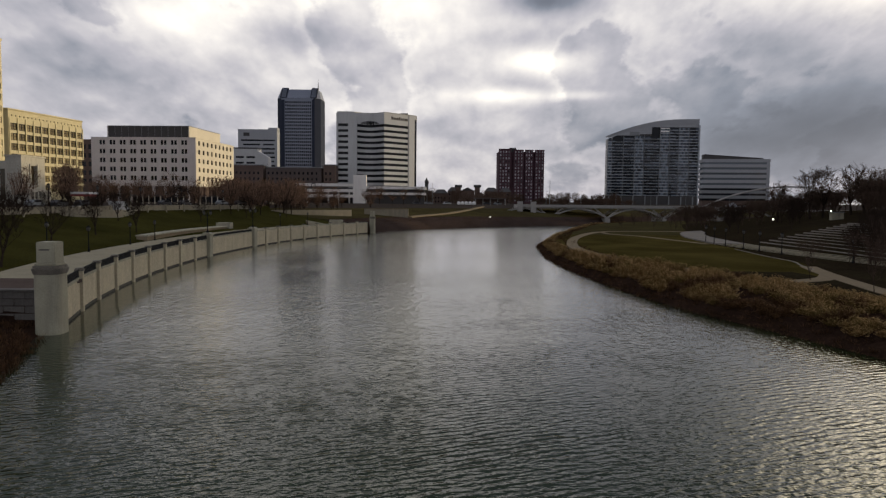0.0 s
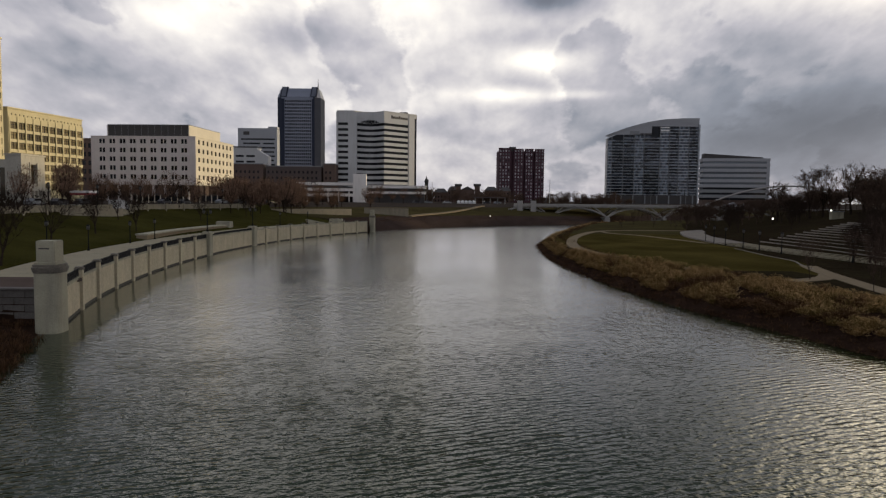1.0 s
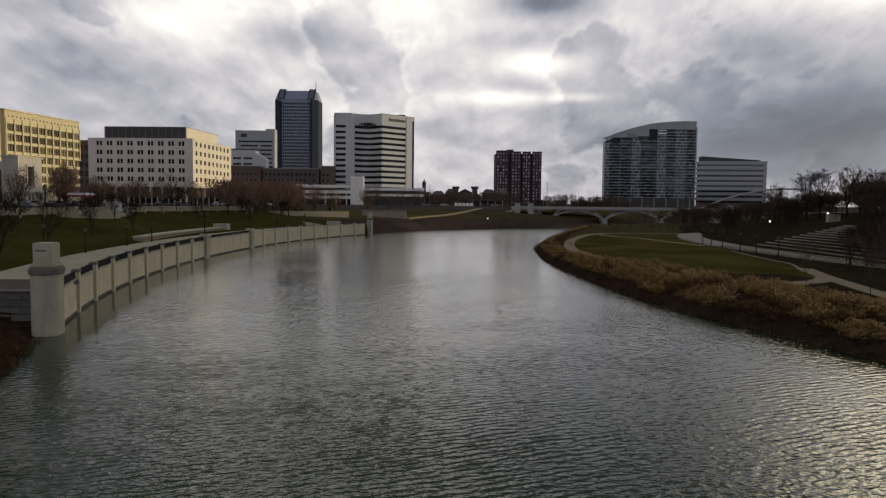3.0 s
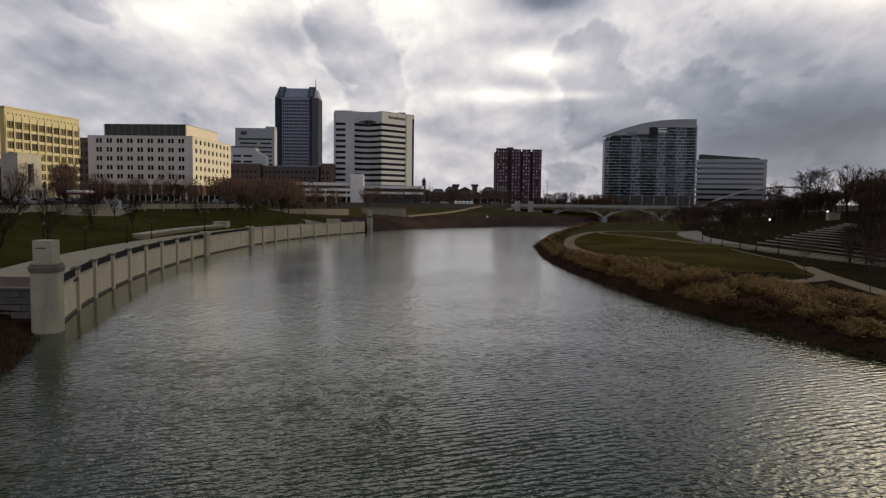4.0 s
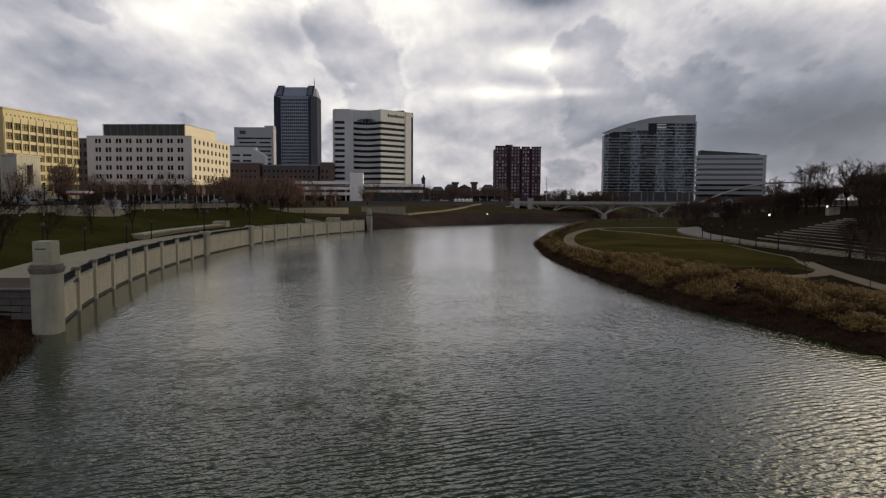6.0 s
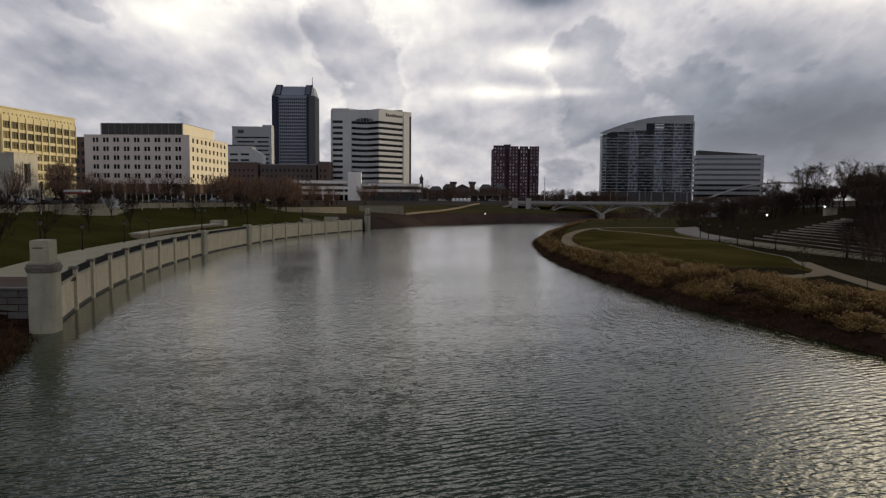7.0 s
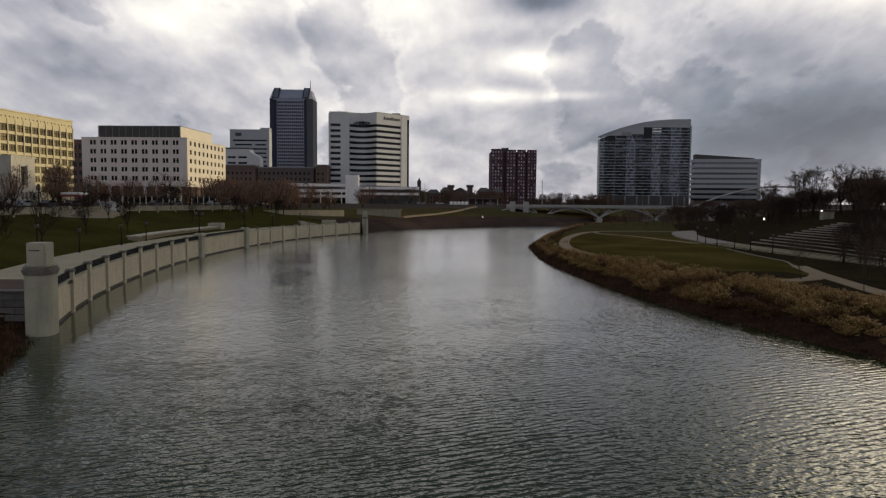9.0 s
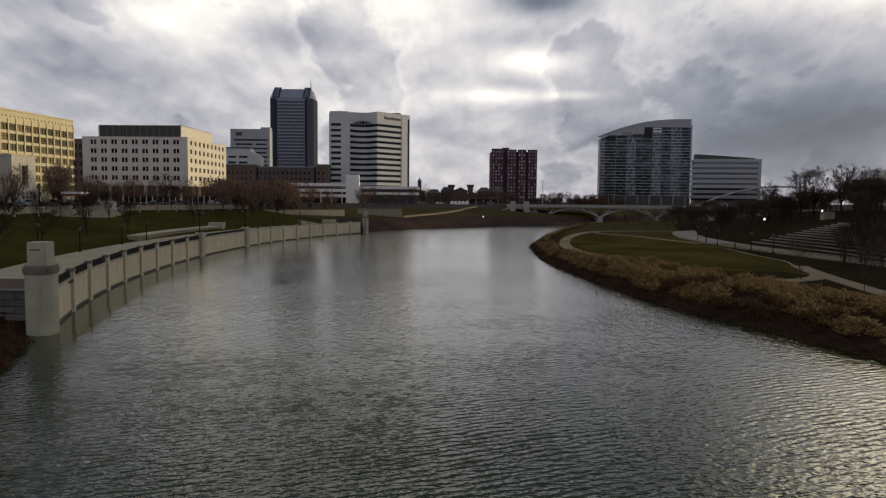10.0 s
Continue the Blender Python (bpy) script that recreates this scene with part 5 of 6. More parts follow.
def tied_arch():
    t = thing("arch_footbridge", pose(0, 318, 0), "slim pale steel bridge arch above the trees", "bridge")
    bm = bmesh.new()
    pts = [(112 + 92 * i / 30, 6.0 + 12.8 * (1 - (2 * i / 30 - 1) ** 2)) for i in range(31)]
    for (ax, az), (bx, bz) in zip(pts, pts[1:]):
        add_tube(bm, (ax, 0, az), (bx, 0, bz), 0.38, 0.38, 8)
    part("arch", bm, MAT["bridge"], t)
    boxes("deck", MAT["bridge"], t, [(108, -3, 7.6, 210, 3, 8.4)])
    for i in range(3, 28, 3):
        bm = bmesh.new()
        add_tube(bm, (pts[i][0], 0, 8.4), (pts[i][0], 0, pts[i][1]), 0.06, 0.06, 4)
        part("hanger", bm, MAT["trimgrey"], t)


arch_bridge(), tied_arch()

# ---- park: terraces, walls, lamps ----
terrace = thing("seat_terrace", Matrix(), "stepped lawn terrace with pale concrete seat walls", "terrace")
for i in range(12):
    x, z = 68.4 + 3.2 * i, 2.45 + 0.32 * i
    y1 = 150 + 2.6 * i
    bm = bmesh.new()
    y0 = x / 0.637 - 14
    add_box(bm, x, y0, z - 0.6, x + 0.45, y1, z + 0.38)
    part("seat_wall", bm, MAT["roadway"], terrace)
    bm = bmesh.new()
    add_box(bm, x + 0.46, y0, z - 0.6, x + 3.19, y1 + 1, z + 0.2)
    part("lawn_step", bm, MAT["litter"], terrace)

# retaining wall at the top of the lawn, in panels
ret = thing("retaining_wall", Matrix(), "cream stone retaining wall at the top of the lawn", "wall", kind="structure")
line = [(shore(LEFT_Y, LEFT_X, y) - 33.25, y) for y in np.arange(96, 231, 2.0)]
for i in range(0, len(line) - 4, 4):
    seg = line[i:i + 5]
    bm = bmesh.new()
    add_ribbon(bm, side(seg, -0.35), side(seg, 0.0), 6.6, 8.85)
    add_ribbon(bm, side(seg, -0.5), side(seg, 0.12), 8.854, 9.1)
    part("panel", bm, MAT["wallstone"], ret)
    x, y = seg[0]
    boxes("pier", MAT["wallstone"], ret, [(x - 0.25, y - 0.25, 6.6, x + 0.3, y + 0.25, 9.25)])

# round terrace that bulges out of the lawn's top
rnd = thing("round_terrace", pose(-106, 158, 0), "round terrace with a pale curved parapet wall", "terrace")
arc = [(33 * math.cos(radians(a)), 33 * math.sin(radians(a))) for a in range(-120, 10, 4)]
for i in range(0, len(arc) - 3, 3):
    bm = bmesh.new()
    add_ribbon(bm, side(arc[i:i + 4], 0.0), side(arc[i:i + 4], 0.4), 5.0, 8.3)
    part("parapet", bm, MAT["wallstone"], rnd)
bm = bmesh.new()
add_prism(bm, [(32.9 * math.cos(radians(a)), 32.9 * math.sin(radians(a))) for a in range(0, 360, 10)], 5.0, 7.7)
part("floor_slab", bm, MAT["promenade"], rnd)

# low wall and stair at the end of the lawn
lw = thing("low_wall", Matrix(), "low pale stone wall along the street", "wall", kind="structure")
seg = spline([(-60, 236), (-52, 243), (-43, 250), (-34, 257)], 4)
for a in range(0, len(seg) - 1, 2):
    bm = bmesh.new()
    add_ribbon(bm, side(seg[a:a + 3], -0.3), side(seg[a:a + 3], 0.3), 4.5, 7.3)
    part("panel", bm, MAT["wallstone"], lw)
st = thing("stair", pose(-39.5, 216.5, 3.1, 0, 0, 20), "short outdoor stair with pale cheek walls", "stair")
for y in (-1.6, 1.4):
    bm = bmesh.new()
    v = [bm.verts.new(p) for p in ((-3, y, 0), (3, y, 0), (3, y, 0.35), (-3, y, 1.5), (-3, y + 0.35, 0), (3, y + 0.35, 0), (3, y + 0.35, 0.35), (-3, y + 0.35, 1.5))]
    for f in ((0, 1, 2, 3), (5, 4, 7, 6), (3, 2, 6, 7), (1, 5, 6, 2), (4, 0, 3, 7)):
        bm.faces.new([v[i] for i in f])
    part("cheek_wall", bm, MAT["stone"], st)
for k in range(10):
    boxes("step", MAT["path"], st, [(-3 + 0.55 * k, -1.24, 0, -2.46 + 0.55 * k, 1.39, 1.3 - 0.12 * k)])

boxes("seat_block", MAT["stone"], None, [(-35.4, 216.4, 3.1, -31.4, 218.2, 4.75)], bevel=0.04)
tagged(bpy.data.objects["seat_block"], "pale stone seat block by the stair", "seat")

# white stall with a dark red counter on the round terrace
stall = thing("market_stall", pose(-82.9, 161, 7.7), "white flat-roofed stall with a dark red counter", "stall")
boxes("roof", MAT["canvas"], stall, [(-2.2, -2.2, 4.0, 2.2, 2.2, 4.5)], bevel=0.08)
boxes("fascia", MAT["carred"], stall, [(-2.1, -2.1, 3.5, 2.1, 2.1, 3.99)])
boxes("counter", MAT["canvas"], stall, [(-2.0, -1.8, 0, 1.6, 1.6, 1.3)])
for px in (-2.0, 2.0):
    for py in (-1.95, 1.95):
        bm = bmesh.new()
        add_tube(bm, (px, py, 0), (px, py, 3.49), 0.07, 0.07)
        part("post", bm, MAT["rail"], stall)

# long low bench along the promenade
bench = thing("long_bench", Matrix(), "long pale concrete bench wall beside the promenade", "bench")
bl = [(-54.6, 126), (-55.6, 138), (-55.9, 150), (-55.6, 162), (-54.7, 173)]
bm = bmesh.new()
L2 = spline(bl, 3)
add_ribbon(bm, side(L2, -1.0), side(L2, 0.9), 3.0, 4.0)
part("seat", bm, MAT["path"], bench)
bm = bmesh.new()
add_ribbon(bm, side(L2, -1.2), side(L2, 1.05), 4.004, 4.25)
part("slab", bm, MAT["stone"], bench)
boxes("end_block", MAT["stone"], bench, [(-56.6, 173.2, 3.0, -53.2, 176, 5.0)])


def lamp_post(m, label, lit=False, h=3.7, bulb="lamp_on"):
    t = thing("lamp_post", m, label, "street lamp", "park lamps")
    bm = bmesh.new()
    add_turned(bm, [(0.17, 0), (0.17, 0.25), (0.11, 0.35), (0.10, 0.7), (0.085, 0.8), (0.07, h - 0.75), (0.11, h - 0.7)], 8)
    part("pole", bm, MAT["rail"], t)
    bm = bmesh.new()
    add_turned(bm, [(0.12, h - 0.69), (0.25, h - 0.5), (0.27, h - 0.3), (0.18, h - 0.12)], 8)
    lantern = part("lantern", bm, MAT[bulb if lit else "lamp_off"], t)
    bm = bmesh.new()
    add_turned(bm, [(0.33, h - 0.13), (0.30, h - 0.05), (0.08, h + 0.06), (0.03, h + 0.2)], 8)
    part("cap", bm, MAT["rail"], lantern)
    return t


first = lamp_post(pose(-50.8, 99.5, 3.15), "black iron park lamp on the promenade's edge")
for x, y in ((-52.3, 116.1), (-54.2, 95.0), (-53.1, 128.0), (-46.4, 198.0), (-41.5, 213)):
    copy_thing(first, pose(x, y, ground_height(x, y)))


def twin_lamp(m):
    """A tall park lamp with two lanterns on short arms, standing on a wall post."""
    t = thing("lamp_post", m, "tall black iron lamp with twin lanterns on a wall post", "street lamp", "twin wall lamps")
    bm = bmesh.new()
    add_turned(bm, [(0.24, 0), (0.24, 0.3), (0.12, 0.45), (0.10, 0.9), (0.08, 3.5), (0.12, 3.55), (0.05, 3.8)], 8)
    part("pole", bm, MAT["rail"], t)
    for k in (-1, 1):
        bm = bmesh.new()
        add_tube(bm, (0, 0, 3.2), (0.62 * k, 0, 3.35), 0.05, 0.05, 6)
        arm = part("arm", bm, MAT["rail"], t)
        bm = bmesh.new()
        add_turned(bm, [(0.10, 3.36), (0.25, 3.55), (0.27, 3.8), (0.18, 3.98)], 8, 0.62 * k)
        part("lantern", bm, MAT["lamp_off"], arm)
        bm = bmesh.new()
        add_turned(bm, [(0.34, 3.984), (0.30, 4.06), (0.08, 4.18), (0.03, 4.35)], 8, 0.62 * k)
        part("cap", bm, MAT["rail"], arm)


for s in (S1, S2):
    twin_lamp(wall_frame(s) @ pose(-0.15, 0, 4.552))
for x, y in ((60.4 - 1.2, 156.6), (58.6, 150.2), (57.9, 142.4), (57.8, 133.7), (58.2, 127.7), (58.9, 120.7), (61.5, 104), (64.5, 92)):
    copy_thing(first, pose(x, y, 2.2))


def lit_lamp(x, y, z, h, bulb="lamp_on"):
    t = lamp_post(pose(x, y, z), "lit park lamp with a bright white globe", True, h, bulb)
    return t


# street lamps and shelters above the lawn
for i in range(4, len(line) - 2, 9):
    x, y = line[i]
    copy_thing(first, pose(x - 1.6, y, 8.95) @ Matrix.Scale(1.25, 4))


def shelter(m, n):
    t = thing("bus_shelter", m, "open street shelter with pale posts and a dark roof", "shelter", "street shelters")
    boxes("roof", MAT["roofdark"], t, [(0, 0, 2.7, n * 2.0 + 0.3, 2.2, 2.95)], bevel=0.04)
    boxes("back_panel", MAT["glass"], t, [(0.2, 2.0, 0.3, n * 2.0, 2.06, 2.5)])
    for k in range(n + 1):
        boxes("post", MAT["pale"], t, [(0.05 + k * 2.0, 0.1, 0, 0.3 + k * 2.0, 0.35, 2.69)])
    boxes("bench", MAT["wallstone"], t, [(0.6, 1.3, 0.35, n * 2.0 - 0.4, 1.75, 0.5)])


for x, y, n in ((-106, 236, 5), (-97, 238, 4), (-84, 240, 4), (-72, 244, 3)):
    shelter(pose(x, y, 9.0), n)

# the three lamps that burn
lit_lamp(98.5, 208.0, 3.5, 3.3)
lit_lamp(128.0, 230.0, 6.0, 3.2)
lit_lamp(19.6, 291.0, 3.5, 1.3, "lamp_dim")

kiosk = thing("kiosk", pose(114.6, 205, 6.5), "small pale flat-roofed park kiosk", "kiosk")
boxes("wall", MAT["stone"], kiosk, [(0, 0, -0.8, 3.3, 1.8, 2.1)])
boxes("roof", MAT["trimgrey"], kiosk, [(-0.15, -0.15, 2.104, 3.45, 1.95, 2.3)])

for cx, cy in ((123.5, 300), (131.5, 302), (138.5, 299)):
    tent = thing("canopy_tent", pose(cx, cy, 6.0), "grey-white canvas peaked canopy", "canopy", "pale canopies")
    bm = bmesh.new()
    b = [bm.verts.new(p) for p in ((-2.6, -2.0, 3.6), (2.6, -2.0, 3.6), (2.6, 2.0, 3.6), (-2.6, 2.0, 3.6))]
    a = bm.verts.new((1.2, 0, 5.4))
    for i in range(4):
        bm.faces.new((b[i], b[(i + 1) % 4], a))
    bm.faces.new(b[::-1])
    part("canvas", bm, MAT["lightgrey"], tent)
    for px, py in ((-2.4, -2.4), (2.4, -2.4), (2.4, 2.4), (-2.4, 2.4)):
        bm = bmesh.new()
        add_tube(bm, (px, py, -1), (px, py, 3.6), 0.08, 0.08)
        part("pole", bm, MAT["rail"], tent)

blk = thing("bank_wall", pose(-31.2, 275, 0), "pale concrete wall on the far bank", "wall")
for k in range(3):
    boxes("panel", MAT["wallstone"], blk, [(5.8 * k, 0, 3.0, 5.8 * k + 5.77, 1.2, 7.5)])
    boxes("coping", MAT["path"], blk, [(5.8 * k - 0.01, -0.2, 7.504, 5.8 * k + 5.76, 1.4, 7.75)])
slab("path", spline([(-13.2, 276), (-7, 287), (4, 306), (14, 330), (20, 352)], 3), 1.7, "path", "pale footpath up the far bank", 0.4)


def car(m, paint, label):
    t = thing("car", m, label, "car", "parked cars")
    bm = bmesh.new()
    prof = [(-2.2, 0.3), (2.2, 0.3), (2.25, 0.75), (1.3, 0.95), (0.7, 1.42), (-1.2, 1.45), (-1.9, 0.98), (-2.25, 0.9)]
    lo = [bm.verts.new((x, -0.85, z)) for x, z in prof]
    hi = [bm.verts.new((x, 0.85, z)) for x, z in prof]
    bm.faces.new(lo)
    bm.faces.new(hi[::-1])
    for i in range(len(prof)):
        j = (i + 1) % len(prof)
        bm.faces.new((lo[j], lo[i], hi[i], hi[j]))
    bmesh.ops.recalc_face_normals(bm, faces=bm.faces[:])
    part("body", bm, MAT[paint], t)
    boxes("side_window", MAT["glass"], t, [(-1.3, -0.87, 0.98, 0.8, 0.87, 1.34)])
    for x in (-1.4, 1.4):
        for y in (-0.82, 0.82):
            bm = bmesh.new()
            add_tube(bm, (x, y - 0.1, 0.32), (x, y + 0.1, 0.32), 0.32, 0.32, 10)
            wheel = part("wheel", bm, MAT["tyre"], t)
            bm = bmesh.new()
            o = 0.101 * (1 if y > 0 else -1)
            add_tube(bm, (x, y + o, 0.32), (x, y + o * 1.15, 0.32), 0.19, 0.17, 8)
            part("rim", bm, MAT["trimgrey"], wheel)
    return t


rng = random.Random(11)
street = side(WALL, -38.0)
ci = 0
for i in range(20, len(street) - 2, 5):
    (x, y), (x2, y2) = street[i], street[i + 1]
    if rng.random() < 0.45:
        continue
    ci += 1
    paint = ("cardark", "cardark", "trimgrey", "cardark", "cardark")[ci % 5]
    name = {"carwhite": "white", "cardark": "black", "trimgrey": "silver", "carred": "red"}[paint]
    car(pose(x, y, 9.0, 0, 0, math.degrees(math.atan2(y2 - y, x2 - x))), paint, f"{name} car parked on the street above the lawn")

# vehicles on the round terrace
car(pose(-80.5, 150, 7.7, 0, 0, 12), "carwhite", "white car parked on the round terrace")
car(pose(-78.6, 155.5, 7.7, 0, 0, 70), "cardark", "black car parked on the round terrace")
van = thing("delivery_van", pose(-76.2, 163.5, 7.7, 0, 0, 68) @ Matrix.Scale(0.85, 4), "white box van parked on the round terrace", "van")
bm = bmesh.new()
add_box(bm, -2.6, -1.0, 0.45, 1.3, 1.0, 2.9)
bmesh.ops.bevel(bm, geom=bm.edges[:], offset=0.06, segments=1, affect="EDGES")
part("box", bm, MAT["carwhite"], van)
bm = bmesh.new()
prof = [(1.32, 0.45), (3.0, 0.45), (3.05, 1.2), (2.4, 1.45), (1.9, 2.2), (1.32, 2.25)]
lo = [bm.verts.new((x, -0.95, z)) for x, z in prof]
hi = [bm.verts.new((x, 0.95, z)) for x, z in prof]
bm.faces.new(lo)
bm.faces.new(hi[::-1])
for i in range(len(prof)):
    j = (i + 1) % len(prof)
    bm.faces.new((lo[j], lo[i], hi[i], hi[j]))
part("cab", bm, MAT["carwhite"], van)
boxes("cab_window", MAT["glass"], van, [(1.5, -0.97, 1.4, 2.2, 0.97, 2.05)])
for x in (-1.8, 2.2):
    for y in (-0.9, 0.9):
        bm = bmesh.new()
        add_tube(bm, (x, y - 0.12, 0.4), (x, y + 0.12, 0.4), 0.4, 0.4, 10)
        part("wheel", bm, MAT["tyre"], van)

# white market canopy and a dark flat-roofed pavilion beyond the far bank
mk = thing("market_canopy", pose(7.5, 385, 8.2), "long white canvas market canopy", "canopy")
for i in range(5):
    bm = bmesh.new()
    x = i * 2.1
    v = [bm.verts.new(p) for p in ((x, 0, 2.0), (x + 2.0, 0, 2.0), (x + 2.0, 4, 2.0), (x, 4, 2.0), (x + 1.0, 2, 2.7))]
    for f in ((0, 1, 4), (1, 2, 4), (2, 3, 4), (3, 0, 4), (3, 2, 1, 0)):
        bm.faces.new([v[k] for k in f])
    part("canvas", bm, MAT["canvas"], mk)
    boxes("side_cloth", MAT["canvas"], mk, [(x + 0.05, 0.02, 0.6, x + 1.95, 0.06, 1.99)])
    boxes("post", MAT["rail"], mk, [(x, 0.1, -0.4, x + 0.08, 0.18, 2.0)])
pv = thing("pavilion", pose(17.5, 395, 8.2), "dark flat-roofed open pavilion", "pavilion")
boxes("roof", MAT["slatebrick"], pv, [(0, 0, 4.0, 18, 9, 4.7)])
for i in range(5):
    boxes("column", MAT["bridge"], pv, [(0.5 + i * 4.2, 0.5, -0.5, 0.9 + i * 4.2, 0.9, 3.99)])
boxes("back_wall", MAT["brownbrick"], pv, [(0.5, 8, -0.5, 17.5, 8.4, 3.99)])
for i, (x, y) in enumerate(((-14, 372), (-8, 376), (2, 380), (24, 384), (30, 386))):
    car(pose(x, y, ground_height(x, y), 0, 0, 10), ("cardark", "trimgrey", "carwhite", "cardark", "trimgrey")[i], ("black", "silver", "white", "black", "silver")[i] + " car parked on the street beyond the far bank")

# ---- trees ----
def tree_meshes(seed, height, spread, trunk_h, levels, splits, r0, up=0.25, twigs=2, rmin=0.022, skin="twig"):
    """Trunk with limbs, and a crown of fine bare twigs, grown branch by branch."""
    rng = random.Random(seed)
    tb, cb = bmesh.new(), bmesh.new()

    def grow(p, d, length, r, level):
        target = tb if level < 2 else cb
        n = 3 if level < 2 else 2
        q, rr = p, r
        for i in range(n):
            d = (d + Vector((rng.uniform(-1, 1), rng.uniform(-1, 1), rng.uniform(-0.6, 1) + up * 0.4)) * (0.10 + 0.05 * level)).normalized()
            q2 = q + d * (length / n)
            r2 = rr * (0.86 if level < levels else 0.6)
            add_tube(target, q, q2, rr, r2, 6 if level == 0 else 4 if level < 2 else 3, level < 2)
            q, rr = q2, r2
            if 1 <= level <= 2 and i < n - 1:
                e = (Matrix.Rotation(rng.uniform(0, 6.28), 3, d) @ (Matrix.Rotation(rng.uniform(0.6, 1.1), 3, d.orthogonal().normalized()) @ d))
                grow(q, (e + Vector((0, 0, up))).normalized(), length * rng.uniform(0.45, 0.65), max(rr * 0.5, rmin * 1.1), level + 2)
            if level >= levels - 1 and i == 0:
                for k in range(twigs):
                    e = (d + Vector((rng.uniform(-1, 1), rng.uniform(-1, 1), rng.uniform(-0.3, 1))) * 0.8).normalized()
                    o = e.orthogonal().normalized() * max(rr * 0.6, rmin)
                    tip = q + e * length * rng.uniform(0.5, 0.9)
                    cb.faces.new([cb.verts.new(v) for v in (q - o, q + o, tip + o * 0.5, tip - o * 0.5)])
        if level < levels and (level == 0 or length > 0.25):
            k = splits[min(level, len(splits) - 1)]
            turn = rng.uniform(0, 6.28)
            for i in range(k):
                a = turn + 6.283 * i / k + rng.uniform(-0.4, 0.4)
                tilt = rng.uniform(0.35, 0.75) * spread
                axis = d.orthogonal().normalized()
                e = (Matrix.Rotation(a, 3, d) @ (Matrix.Rotation(tilt, 3, axis) @ d))
                e = (e + Vector((0, 0, up))).normalized()
                grow(q, e, length * rng.uniform(0.85, 1.15) * (1.25, 0.85, 0.78, 0.72, 0.66, 0.6, 0.6)[level], max(rr * 0.72, rmin * 1.1), level + 1)

    grow(Vector((0, 0, -0.3)), Vector((0, 0, 1)), trunk_h, r0, 0)
    top = max(v.co.z for v in cb.verts)
    k = height / top
    for b in (tb, cb):
        for v in b.verts:
            v.co = v.co * k
    return mesh_of("trunk", tb, MAT["bark"], True), mesh_of("crown", cb, MAT[skin])


def crown_tree(seed, height, radius, fork, boughs, limbs, twigs, r0, w, reach=(0.05, 0.12), skin="twig"):
    """A tree with a rounded crown: boughs curve up from the trunk into an egg-shaped crown, limbs fill it, fine twigs fringe it."""
    rng = random.Random(seed)
    tb, cb = bmesh.new(), bmesh.new()
    z0 = height * fork
    mid = Vector((rng.uniform(-0.1, 0.1) * radius, rng.uniform(-0.1, 0.1) * radius, z0 + (height - z0) * 0.52))
    half = (height - z0) * 0.5
    lump = [(Vector((rng.gauss(0, 1), rng.gauss(0, 1), rng.gauss(0, 1))).normalized(), rng.uniform(-0.22, 0.16)) for _ in range(7)]

    def spot(k):
        """A place at k of the way from the crown's middle to its uneven outline."""
        d = Vector((rng.gauss(0, 1), rng.gauss(0, 1), rng.gauss(0.25, 1))).normalized()
        k *= 1 + sum(a * max(0, d.dot(v)) ** 4 for v, a in lump)
        return mid + Vector((d.x * radius, d.y * radius, d.z * half)) * k

    def bend(p, q, lift, n, ra, rb, bm, seg):
        pts = []
        for i in range(n + 1):
            t = i / n
            c = p.lerp(q, t)
            c += Vector((rng.uniform(-1, 1), rng.uniform(-1, 1), 0)) * (0.03 * (q - p).length if 0 < i < n else 0)
            c.z -= lift * (q - p).length * t * (1 - t)
            pts.append(c)
        for i in range(n):
            add_tube(bm, pts[i], pts[i + 1], ra + (rb - ra) * i / n, ra + (rb - ra) * (i + 1) / n, seg, False)
        return pts

    fork_at = Vector((rng.uniform(-0.2, 0.2), rng.uniform(-0.2, 0.2), z0))
    bend(Vector((0, 0, -0.3)), fork_at, 0, 3, r0, r0 * 0.75, tb, 7)
    for b in range(boughs):
        a = 6.283 * b / boughs + rng.uniform(-0.3, 0.3)
        k = rng.uniform(0.25, 0.7)
        q = mid + Vector((math.cos(a) * radius * k, math.sin(a) * radius * k, half * rng.uniform(0.05, 0.75)))
        main = bend(fork_at, q, 0.15, 5, r0 * 0.36, w * 1.6, tb, 5)
        for _ in range(limbs):
            i = rng.randrange(1, 5)
            p = main[i].lerp(main[i + 1], rng.random())
            q = min((spot(rng.uniform(0.55, 0.95)) for _ in range(4)), key=lambda v: (v - p).length)
            limb = bend(p, q, 0.12, 3, w * 1.8, w * 0.9, cb, 3)
            out = (q - mid).normalized()
            for _ in range(twigs):
                j = rng.randrange(0, 3)
                c = limb[j].lerp(limb[j + 1], rng.random())
                e = (out * 0.6 + Vector((rng.uniform(-1, 1), rng.uniform(-1, 1), rng.uniform(-0.5, 1.0)))).normalized()
                o = e.orthogonal().normalized() * w * rng.uniform(0.5, 0.9)
                tip = c + e * height * rng.uniform(*reach)
                cb.faces.new([cb.verts.new(v) for v in (c - o, c + o, tip + o * 0.4, tip - o * 0.4)])
    return mesh_of("trunk", tb, MAT["bark"], True), mesh_of("crown", cb, MAT[skin])


